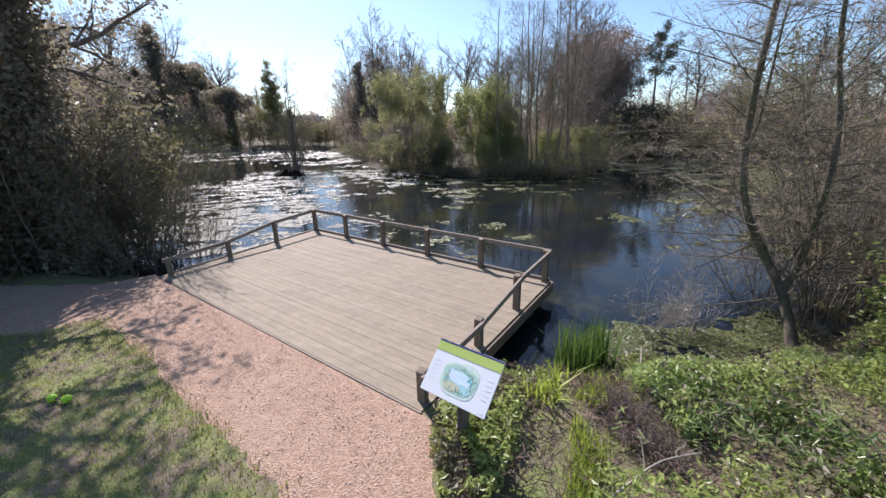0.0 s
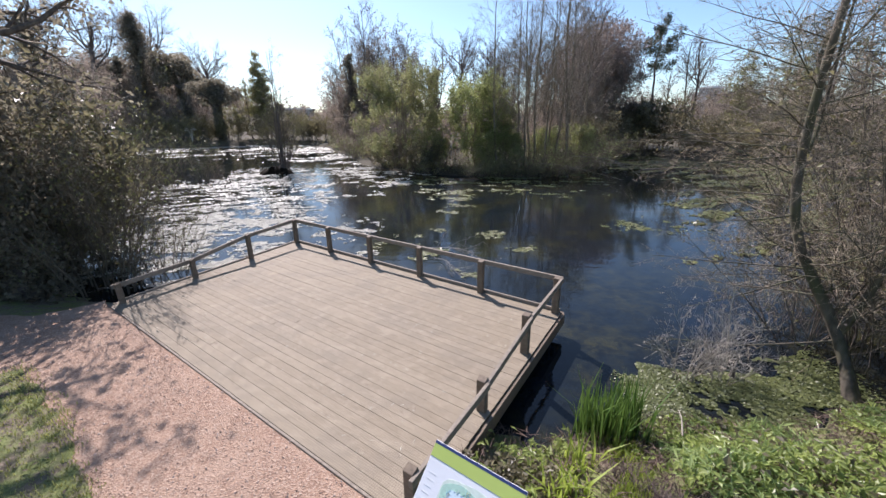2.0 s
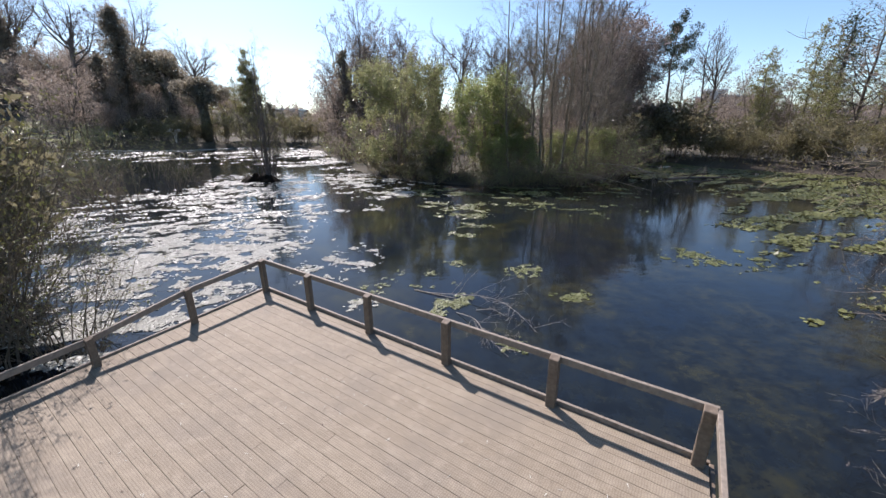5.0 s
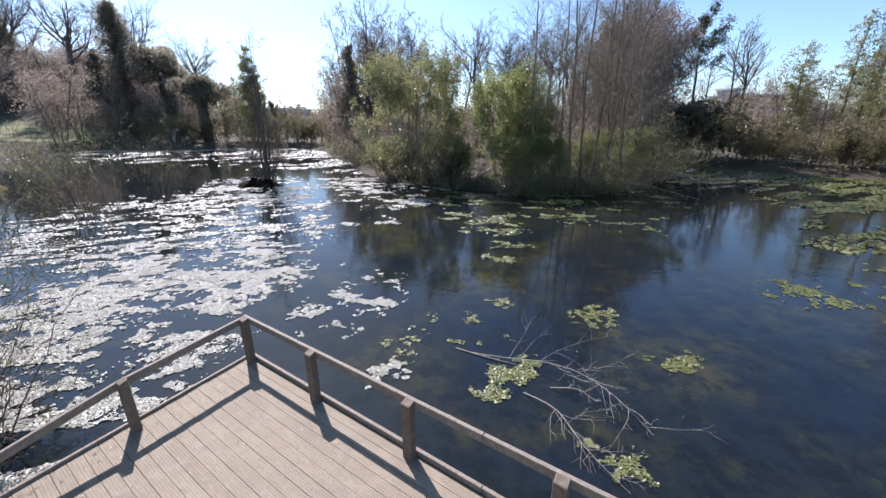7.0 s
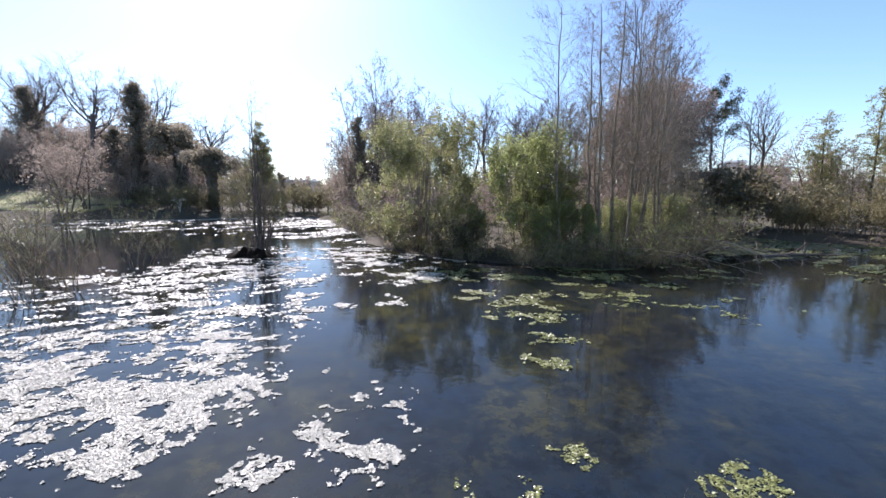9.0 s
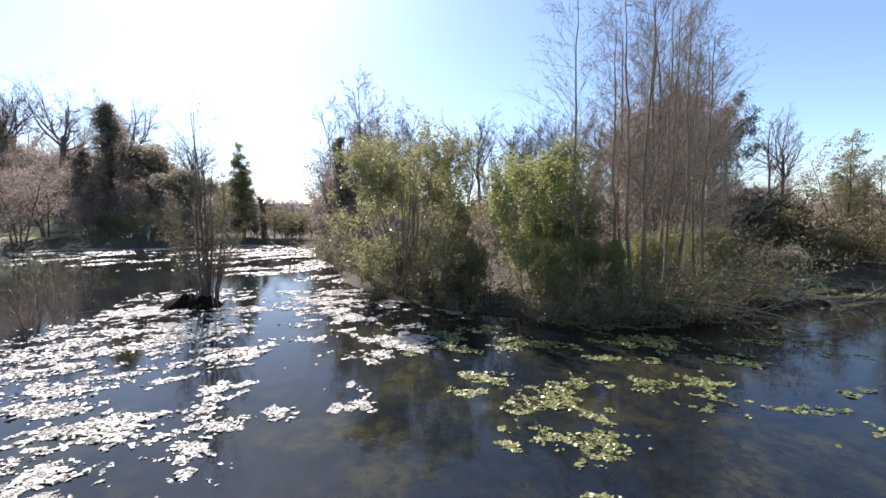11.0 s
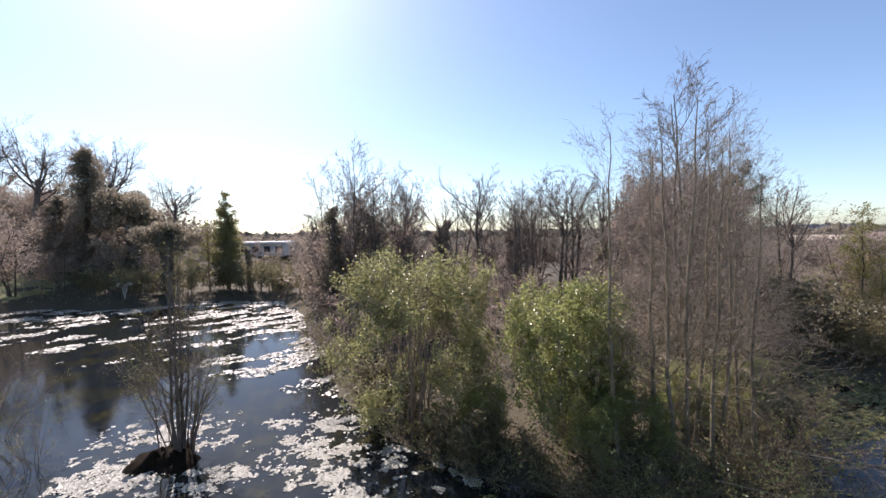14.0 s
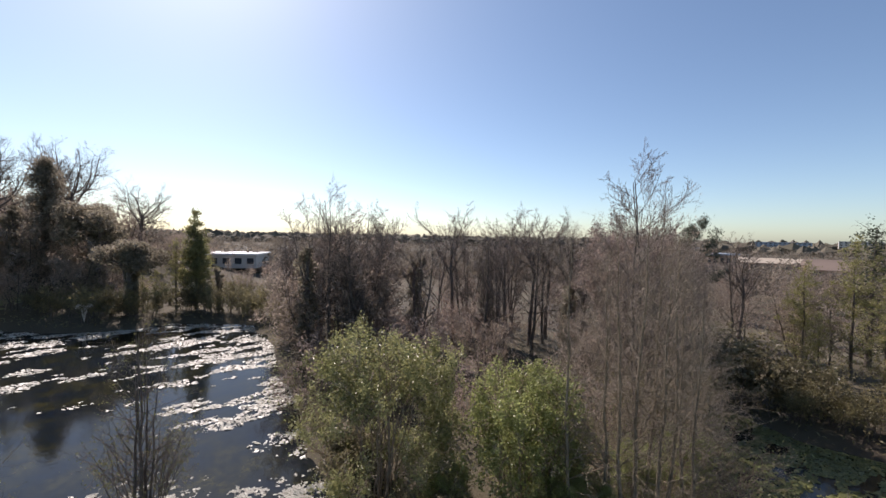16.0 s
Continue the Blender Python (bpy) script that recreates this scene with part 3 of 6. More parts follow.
# the side rails step down towards the path
SIDE = [(0.0, 0.765), (1.65, 0.7), (3.2, 0.48), (4.75, 0.44)]
for u in (0.0, 1.62, 3.3, 5.0, 6.72, 8.42):
    post(u, 0.03)
for v, top in SIDE[1:]:
    post(deck_left(v) + 0.2, v, top + 0.02)
    post(deck_right(v) - 0.12, v, top + 0.02)


def beam(name, a, b, z, w, h, mat, label="", drop=0.0):
    """A timber from a to b in deck coordinates, w wide and h high, its top at z."""
    (ax, ay), (bx, by) = deck_xy(*a), deck_xy(*b)
    L = math.hypot(bx - ax, by - ay)
    ob = part(name, box_bm(math.hypot(L, drop), w, h, 0.005, (0, 0, -h / 2)), mat, platform, label)
    ob.matrix_basis = P_INV @ pose((ax + bx) / 2, (ay + by) / 2, z, 0, math.degrees(math.atan2(drop, L)), math.degrees(math.atan2(by - ay, bx - ax)))
    return ob


RAIL_Z = 0.765
beam("handrail", (-0.12, -0.045), (4.2, -0.045), RAIL_Z, 0.05, 0.1, M_RAIL)
beam("handrail", (4.205, -0.045), (8.5, -0.045), RAIL_Z, 0.05, 0.1, M_RAIL)
for (v0, z0), (v1, z1) in zip(SIDE, SIDE[1:]):
    lo, hi = v0 + (0.004 if v0 else -0.015), v1 + (0.1 if v1 > 4 else 0)
    beam("handrail", (deck_left(lo) + 0.125, lo), (deck_left(hi) + 0.125, hi), (z0 + z1) / 2 - 0.002, 0.05, 0.1, M_RAIL, drop=z0 - z1)
    beam("handrail", (deck_right(lo) - 0.03, lo), (deck_right(hi) - 0.045, hi), (z0 + z1) / 2 - 0.002, 0.05, 0.1, M_RAIL, drop=z0 - z1)
beam("kickboard", (-0.1, -0.05), (4.2, -0.05), 0.075, 0.045, 0.1, M_RAIL)
beam("kickboard", (4.205, -0.05), (8.5, -0.05), 0.075, 0.045, 0.1, M_RAIL)
beam("kickboard", (-0.16, -0.02), (deck_left(4.7) + 0.04, 4.7), 0.04, 0.045, 0.08, M_RAIL)
# bearers, fascia and piles
beam("fascia", (-0.2, -0.13), (8.55, -0.13), -0.03, 0.05, 0.2, M_POST)
beam("fascia", (8.56, -0.1), (8.78, 4.95), -0.03, 0.05, 0.22, M_POST)
beam("fascia", (-0.23, -0.1), (0.3, 4.75), -0.03, 0.05, 0.2, M_POST)
beam("edging_board", (0.33, 4.95), (8.76, 4.95), -0.002, 0.035, 0.12, M_RAIL)
for v in (0.5, 1.9, 3.3):
    beam("bearer", (deck_left(v) + 0.1, v), (deck_right(v) - 0.1, v), -0.045, 0.07, 0.15, M_POST)
for u in (0.1, 2.2, 4.3, 6.4, 8.4):
    for v in (0.3, 1.9, 3.3):
        on_deck("pile", box_bm(0.14, 0.14, 1.5, 0.01, (0, 0, -0.8)), M_POST, u, v, -0.05)

# ---- information board ----
s_tl, s_tr, s_bl = Vector((0.674, 3.516, 1.088)), Vector((1.391, 3.077, 1.088)), Vector((0.455, 3.16, 0.661))
sx = (s_tr - s_tl).normalized()
sy = (s_tl - s_bl).normalized()
sy = (sy - sx * sy.dot(sx)).normalized()
sz = sx.cross(sy)
W, Hh = 0.84, 0.6
mid = (s_tr + s_bl) / 2
panel_m = Matrix(((sx.x, sy.x, sz.x, mid.x), (sx.y, sy.y, sz.y, mid.y), (sx.z, sy.z, sz.z, mid.z), (0, 0, 0, 1)))
leg_xy = (mid.x + 0.02, mid.y - 0.02)
board = thing("information_board", (*leg_xy, gz(*leg_xy)), "tilted white and green pond information board on a dark timber leg", "information board")
B_INV = Matrix.Translation(board.location).inverted()
M_WHITE = plain_mat("printed_white_panel", (0.74, 0.76, 0.78), 0.35, vary=0.04)
M_BAND = plain_mat("lime_band", (0.42, 0.52, 0.13), 0.35, vary=0.05)
M_NAVY = plain_mat("navy_strip", (0.035, 0.05, 0.14), 0.35)
M_SKYB = plain_mat("pale_blue_print", (0.6, 0.74, 0.8), 0.35, vary=0.15, scale=12)
M_REEDP = plain_mat("sea_green_print", (0.4, 0.6, 0.5), 0.35, vary=0.35, scale=38)
M_MIST = plain_mat("pale_green_wash_print", (0.6, 0.7, 0.62), 0.35, vary=0.2, scale=25)
M_AQUA = plain_mat("aqua_print", (0.38, 0.64, 0.66), 0.35, vary=0.25, scale=25)
M_TEAL = plain_mat("teal_print", (0.14, 0.47, 0.44), 0.35)
M_SANDP = plain_mat("sand_print", (0.55, 0.56, 0.38), 0.35, vary=0.3, scale=20)
M_TEXT = plain_mat("grey_print", (0.66, 0.68, 0.7), 0.5)


def on_board(name, bm, mat, x, y, z, parent=board, label="", turn=0):
    ob = part(name, bm, mat, parent, label)
    m = B_INV @ panel_m @ pose(x, y, z, 0, 0, turn)
    ob.matrix_basis = m if parent is board else parent.matrix_basis.inverted() @ m
    return ob


def blob_bm(rng, rx, ry, th, n=40, rough=0.16, square=2.0):
    """A flat wavy patch; square above 2 makes it a rounded oblong."""
    bm = bmesh.new()
    ph = rng.random(6) * 6.28
    ring = []
    for k in range(n):
        a = 2 * math.pi * k / n
        r = 1 + rough * sum(math.sin((j + 2) * a + ph[j]) / (j + 1.5) for j in range(6))
        r /= (abs(math.cos(a)) ** square + abs(math.sin(a)) ** square) ** (1 / square)
        ring.append(bm.verts.new((rx * r * math.cos(a), ry * r * math.sin(a), 0)))
    f = bm.faces.new(ring)
    up = bmesh.ops.extrude_face_region(bm, geom=[f])
    bmesh.ops.translate(bm, vec=(0, 0, th), verts=[g for g in up["geom"] if isinstance(g, bmesh.types.BMVert)])
    bmesh.ops.recalc_face_normals(bm, faces=bm.faces[:])
    return bm


rng = np.random.default_rng(5)
panel = on_board("panel", box_bm(W, Hh, 0.012, 0.003), M_WHITE, 0, 0, 0)
on_board("title_band", box_bm(W - 0.002, 0.1, 0.004, 0), M_BAND, 0, Hh / 2 - 0.075, 0.008, panel, "lime green title band")
on_board("top_strip", box_bm(W - 0.002, 0.022, 0.006, 0), M_NAVY, 0, Hh / 2 - 0.013, 0.008, panel, "navy blue top strip")
on_board("illustration", blob_bm(rng, 0.235, 0.175, 0.003, 72, 0.05, 3.2), M_MIST, 0.0, -0.055, 0.006, panel, "printed picture of a pond among reeds")
on_board("illustration", blob_bm(rng, 0.21, 0.15, 0.002, 72, 0.07, 2.8), M_REEDP, 0.0, -0.055, 0.0085, panel, "sea-green printed reeds")
on_board("illustration", blob_bm(rng, 0.155, 0.07, 0.002, 60, 0.1, 2.6), M_SKYB, 0.0, -0.035, 0.0105, panel, "pale blue printed water", -6)
on_board("illustration", blob_bm(rng, 0.12, 0.04, 0.002, 40, 0.14), M_SANDP, -0.07, -0.15, 0.0105, panel, "sandy printed foreground")
on_board("illustration", blob_bm(rng, 0.08, 0.035, 0.002, 40, 0.14), M_AQUA, 0.1, -0.13, 0.0108, panel, "blue-green printed water edge", -20)
on_board("illustration", blob_bm(rng, 0.034, 0.009, 0.002, 16), M_TEAL, 0.115, -0.015, 0.013, panel, "teal printed dragonfly", 55)
on_board("illustration", blob_bm(rng, 0.03, 0.008, 0.002, 16), M_TEAL, 0.13, -0.03, 0.0133, panel, "teal printed dragonfly", -15)
for k in range(60):
    a = rng.uniform(0, 6.283)
    on_board("illustration", blob_bm(rng, 0.003, 0.01 + 0.02 * rng.random(), 0.002, 8), (M_REEDP, M_SANDP, M_MIST, M_AQUA)[k % 4],
             0.19 * math.cos(a) * rng.uniform(0.75, 1.05), -0.055 + 0.13 * math.sin(a) * rng.uniform(0.75, 1.05), 0.0127 + 0.0001 * (k % 40), panel, "", rng.uniform(-30, 30))
for side in (-0.345, 0.345):
    for k in range(5):
        on_board("text_line", box_bm(0.07, 0.004, 0.002, 0), M_TEXT, side, 0.06 - 0.05 * k, 0.0075, panel)
for k in range(2):
    on_board("text_line", box_bm(0.02, 0.014, 0.002, 0), M_TEXT, 0.34 + 0.035 * k, -0.27, 0.0075, panel)
on_board("frame", box_bm(W + 0.02, 0.035, 0.04, 0.004), M_POST, 0, -Hh / 2 + 0.03, -0.028)
on_board("frame", box_bm(0.04, Hh - 0.1, 0.04, 0.004), M_POST, -W / 2 + 0.06, 0, -0.028)
on_board("frame", box_bm(0.04, Hh - 0.1, 0.04, 0.004), M_POST, W / 2 - 0.06, 0, -0.028)
leg = part("leg", box_bm(0.1, 0.1, 1.08, 0.006, (0, 0, 0.22)), M_DARKBARK, board)
leg.matrix_basis = pose(0, 0, 0, 0, 0, -34)

# ---- trees ----
LV = dict


def place(ob, x, y, turn=0, scale=1.0, sink=0.05, z=None):
    ob.matrix_basis = pose(x, y, (gz(x, y) if z is None else z) - sink, 0, 0, turn) @ Matrix.Scale(scale, 4)
    return ob


def again(ob, x, y, turn, scale=1.0, z=None, label=""):
    c = copy_thing(ob, pose(x, y, (gz(x, y) if z is None else z) - 0.05, 0, 0, turn))
    c.scale = (scale, scale, scale * 1.0)
    return tagged(c, label) if label else c


# the alder that leans over the water on the near bank
rng = np.random.default_rng(11)
base = np.array([6.73, 6.33, -0.5])
main = line([(6.8, 6.3, -0.6), (6.85, 6.6, -0.1), (6.8, 7.0, 0.5), (6.4, 7.1, 1.1), (5.96, 7.2, 1.77), (5.88, 7.35, 2.4), (5.9, 7.4, 2.92), (5.75, 7.25, 4.18), (5.85, 7.3, 5.2), (5.9, 7.3, 7.0), (5.7, 7.3, 9.0)], 20) - base
second = line([(6.8, 6.9, 0.35), (6.75, 6.6, 1.0), (6.72, 6.5, 1.73), (6.75, 6.5, 2.7), (6.72, 6.55, 3.43), (6.45, 6.7, 4.6), (6.35, 6.8, 8.0)], 20) - base
third = line([(5.9, 7.4, 2.85), (6.1, 7.5, 3.3), (6.25, 7.7, 4.0), (6.4, 7.9, 5.2), (6.6, 8.0, 6.6)], 20) - base
tree("alder_tree", "bare grey-barked alder leaning over the water from the bank", "tree", rng, np.stack([main, second, third]), [0.092, 0.062, 0.034],
     [LV(count=66, span=(0.1, 0.98), length=0.265, angle=78, seg=7, up=-0.004, wob=0.06, thin=0.2, shape=0.35, least=0.006),
      LV(count=13, span=(0.08, 0.98), length=0.4, angle=42, seg=4, up=0.0, wob=0.1, thin=0.5, shape=0.5, least=0.003),
      LV(count=7, span=(0.15, 1.0), length=0.42, angle=42, seg=2, up=0.01, wob=0.15, thin=0.6, shape=0.4, least=0.002)],
     (M_LIMB, M_BROWNTWIG), LV(mat=M_DENSE, n=5200, spread=0.02, long=0.035, wide=0.016), at=tuple(base), tip=0.2)

# ivy-clad trees beside the path
def ivy_tree(rng, height, r, label, leaves=15000):
    trunk = stems(rng, 1, height, 0, 0.06, 12, 0.04)
    ob = tree("ivy_clad_tree", label, "tree", rng, trunk, [r],
              [LV(count=30, span=(0.3, 0.98), length=0.32, angle=60, seg=6, up=0.01, wob=0.14, thin=0.4),
               LV(count=9, span=(0.2, 1), length=0.42, angle=45, seg=4, up=0.03, wob=0.18, thin=0.55),
               LV(count=6, span=(0.2, 1), length=0.4, angle=45, seg=2, up=0.02, wob=0.2, thin=0.6, least=0.004)], (M_DARKBARK, M_BROWNTWIG), LV(mat=M_OLDIVY, n=7000, spread=0.18, long=0.13, wide=0.09))
    t = rng.random((1, leaves)) ** 1.1 * 0.8
    pos, _, _ = along(trunk, t)
    az = rng.random(leaves) * 6.283
    lump = 1 + 0.8 * np.sin(az * 2 + pos[0][:, 2] * 1.3) * np.sin(pos[0][:, 2] * 2.1 + az)
    rr = (r + 0.03 + 0.55 * rng.random(leaves) ** 1.5 * lump * (1.05 - 0.15 * t[0]))
    C = pos[0] + np.stack([np.cos(az) * rr, np.sin(az) * rr, rng.normal(size=leaves) * 0.1], 1)
    v, f = leaf_quads(rng, C, 0.12, 0.1)
    child("ivy", mesh_np("ivy", v, f, M_OLDIVY, False), ob, "dull brown-green ivy on the trunk")
    return ob


rng = np.random.default_rng(21)
ivy_a = ivy_tree(rng, 15, 0.3, "tall ivy-clad tree shading the path edge")
ivy_b = ivy_tree(rng, 12, 0.22, "slender ivy-clad tree among waterside shrubs", 7000)
place(ivy_a, -9.9, 8.5, 20)
place(ivy_b, -12.3, 9.3, 80)
again(ivy_a, -14.2, 7.6, 200, 0.95)
again(ivy_b, -11.0, 7.2, 140, 1.1)
again(ivy_a, -17.5, 9.2, 75, 0.9)
again(ivy_b, -16, 4.0, 300, 1.2)


# shrubs and small bare trees, built once and set out several times
def shrub(name, label, seed, n, height, spread, lean, barks, leaves, counts=(9, 6), r=0.03):
    rng = np.random.default_rng(seed)
    return tree(name, label, "shrub" if "shrub" in name or "bush" in name else "tree", rng, stems(rng, n, height, spread, lean, 7, 0.08), np.full(n, r),
                [LV(count=counts[0], span=(0.15, 0.98), length=0.42, angle=40, seg=4, up=0.05, wob=0.14, thin=0.5),
                 LV(count=counts[1], span=(0.15, 1), length=0.45, angle=42, seg=3, up=0.04, wob=0.18, thin=0.6, least=0.003)],
                barks, leaves, sides=4, fine=1)


sh_willow = shrub("willow_shrub", "thin-stemmed willow shrub coming into leaf at the water's edge", 31, 18, 4.6, 0.6, 0.45, (M_WILLOWBARK, M_WILLOWBARK), LV(mat=M_SPRIG, n=1500, spread=0.05, long=0.06, wide=0.03), (10, 7), 0.02)
place(sh_willow, -8.5, 9.3, 0)
for x, y, a, s in ((-9.5, 10.2, 70, 1.1), (-11.2, 10.8, 150, 1.2), (-12.8, 11.6, 220, 1.0), (-8.0, 10.3, 300, 0.75), (-14.5, 12.2, 20, 1.15), (-10.4, 9.5, 260, 0.95)):
    again(sh_willow, x, y, a, s)
sh_flood = shrub("flooded_willow_shrub", "sparse willow shrub standing in shallow water", 33, 8, 4.0, 0.9, 0.8, (M_SCRUB, M_BROWNTWIG), LV(mat=M_SPRIG, n=420, spread=0.06, long=0.08, wide=0.045), (7, 4), 0.024)
place(sh_flood, -19.1, 24.6, 0, 0.95, z=WATER)
for x, y, a, s in ((-22.6, 26.3, 60, 1.05), (-26, 28.4, 130, 1.15), (-19.6, 28.2, 200, 0.75), (-29.5, 31, 300, 0.95), (-35, 34, 160, 1.0), (-18.2, 22.3, 20, 0.85), (-23.2, 23.2, 100, 0.95), (-21.5, 20.6, 240, 0.9), (-17.2, 18.4, 80, 0.62), (-21.0, 31.8, 10, 0.7), (-25.5, 33.5, 190, 0.95), (-27.5, 24.5, 330, 0.85)):
    again(sh_flood, x, y, a, s, WATER)

# islet
def mound(name, label, x, y, rx, ry, h, mat, seed):
    n, k = 60, 16
    a, r = np.linspace(0, 2 * np.pi, n, endpoint=False), np.linspace(0, 1, k)
    A, R = np.meshgrid(a, r, indexing="ij")
    wob = 1 + 0.18 * np.sin(3 * A + seed) + 0.1 * np.sin(5 * A + 2 * seed)
    X, Y = R * rx * wob * np.cos(A), R * ry * wob * np.sin(A)
    Z = h * (1 - R ** 1.6) - 0.12 + 0.6 * h * fbm(X + seed, Y, 0.6, seed) * (1.05 - R) + 0.4 * h * fbm(X, Y + seed, 0.22, seed + 4, 2) * (1.05 - R)
    i = np.arange(n * k).reshape(n, k)
    j = np.roll(i, -1, 0)
    F = np.stack([i[:, :-1], i[:, 1:], j[:, 1:], j[:, :-1]], -1).reshape(-1, 4)
    ob = new(name, mesh_np(name, np.stack([X, Y, Z], -1), [F], mat))
    ob.location = (x, y, WATER)
    return tagged(ob, label, "islet", kind="structure")


M_PEAT = bark_mat("peaty_soil", (0.008, 0.006, 0.004), (0.022, 0.017, 0.011), 14)
M_PEAT.node_tree.nodes["Principled BSDF"].inputs["Specular IOR Level"].default_value = 0.05
mound("islet", "small dark peaty islet in the open water", -15.9, 32.5, 1.55, 1.15, 0.8, M_PEAT, 3)
rng = np.random.default_rng(41)
shoots_up = np.concatenate([stems(rng, 6, 8.6, 0.25, 0.1, 9, 0.05), stems(rng, 13, 4.6, 0.8, 0.55, 9, 0.07)])
tree("multi_stemmed_alder", "bare multi-stemmed young alder growing on a tiny islet", "tree", rng, shoots_up, np.concatenate([rng.uniform(0.05, 0.09, 6), rng.uniform(0.022, 0.04, 13)]),
     [LV(count=14, span=(0.2, 0.97), length=0.3, angle=46, seg=4, up=0.05, wob=0.12, thin=0.4),
      LV(count=6, span=(0.2, 1), length=0.42, angle=42, seg=3, up=0.04, wob=0.16, thin=0.55, least=0.004),
      LV(count=4, span=(0.2, 1), length=0.45, angle=42, seg=2, up=0.03, wob=0.16, thin=0.6, least=0.003)],
     (M_DARKBARK, M_SCRUB), LV(mat=M_SPRIG, n=2600, spread=0.08, long=0.08, wide=0.04), at=(-15.45, 32.7, WATER + 0.25))


# leafy willows on the point
def leafy(label, seed, n, height, rx, ry, leaves, count, long, wide, r=0.05):
    """A many-stemmed bush; its leaves sit in sprays at the outside of a lumpy crown, over a dark bare inside."""
    rng = np.random.default_rng(seed)
    st = stems(rng, n, height * 0.8, 0.3 * rx, 0.5 * rx / height, 8, 0.1)
    m = 56
    a, h = rng.random(m) * 6.283, np.concatenate([0.1 + 0.76 * rng.random(m - 10), rng.uniform(0.7, 0.86, 10)])
    out = np.sqrt(np.clip(1 - ((h - 0.38) / 0.62) ** 2, 0.05, 1)) * (0.62 + 0.42 * rng.random(m))
    lobe = np.stack([np.cos(a) * out * rx, np.sin(a) * out * ry, h * height], 1)
    size = rng.uniform(0.08, 0.17, m) * height
    k = rng.integers(0, m, 420)
    tips = lobe[k] + unit(rng.normal(size=(420, 3)) + np.array([0, 0, 0.45])) * size[k][:, None] * rng.random((420, 1)) ** 0.35
    tips[:, 2] = np.maximum(tips[:, 2], 0.35)
    root = grown_tree("willow_bush", label, "bush", seed, st, rng.uniform(0.6, 1.2, n) * r, tips, (M_DKTWIG, M_BROWNTWIG), tip_r=0.008, twigs=((7, 0.45, 40), (4, 0.5, 42)), tip=0.35, start=0.1, sag=0.8, wob=0.04)
    full = 0.25 + smooth(0.08, 0.5, tips[:, 2] / height) * rng.random(420) ** 0.8
    k = rng.choice(420, 1500, p=full / full.sum())
    spray = tips[k] + rng.normal(size=(1500, 3)) * 0.3 * height / 8
    share = rng.random(1500) ** 2.2
    k = rng.choice(1500, count, p=share / share.sum())
    C = spray[k] + rng.normal(size=(count, 3)) * np.array([0.13, 0.13, 0.2])
    v, f = leaf_quads(rng, C[C[:, 2] > 0.2], long, wide)
    tagged(child("crown", mesh_np("crown", v, f, leaves, False), root), kind="stuff")
    return root


place(leafy("large olive-green willow bush in young leaf on the point", 51, 20, 8.6, 3.4, 2.8, M_WILLOW, 36000, 0.12, 0.075), -5.7, 34.9, 0, z=-0.3)
bush_b = place(leafy("yellow-green leafy willow bush on the point", 53, 16, 7.1, 2.6, 2.3, M_YELLOWLEAF, 23000, 0.13, 0.08), 0.8, 33.5, 40, z=-0.3)
for x, y, a, s in ((2.3, 34.2, 130, 0.72), (6.6, 34.4, 100, 0.42), (1.6, 31.7, 60, 0.4), (3.4, 32.2, 300, 0.38), (9.6, 35.6, 250, 0.45)):
    again(bush_b, x, y, a, s, label="low yellow-green willow bush among the alder stems")
again(bush_b, -2.4, 33.2, 170, 0.36, label="low shaded willow bush between two larger ones")

# tall alders on the point
def alder(seed, height, r=0.09):
    rng = np.random.default_rng(seed)
    return tree("tall_alder", "tall straight bare alder with purplish twigs on the point", "tree", rng, stems(rng, 1, height, 0, 0.05, 14, 0.05), [r],
                [LV(count=56, span=(0.2, 1.0), length=0.29, angle=58, seg=5, up=0.03, wob=0.05, thin=0.26, shape=0.62),
                 LV(count=9, span=(0.12, 1), length=0.45, angle=40, seg=3, up=0.04, wob=0.1, thin=0.5, least=0.004),
                 LV(count=5, span=(0.2, 1), length=0.45, angle=40, seg=2, up=0.03, wob=0.12, thin=0.6, least=0.0036)],
                (M_ALDERBARK, M_ALDERTWIG), group="alders on the point", fine=1)


al_a, al_b = alder(61, 13.8, 0.095), alder(62, 12.8, 0.085)
place(al_a, 4.5, 31.9, 0)
place(al_b, 2.4, 31.6, 0)
for k, (x, y, a, s) in enumerate(((4.1, 32.6, 50, 0.96), (5.4, 32.4, 130, 1.06), (6.0, 31.9, 210, 0.98), (7.1, 33.0, 280, 1.0), (8.3, 33.6, 330, 0.95), (9.8, 35.2, 20, 0.92), (11.4, 36.8, 260, 0.72), (5.2, 34.5, 90, 0.94), (6.4, 33.6, 170, 1.04), (7.8, 32.2, 110, 0.88))):
    again(al_a if k % 2 else al_b, x, y, a, s)

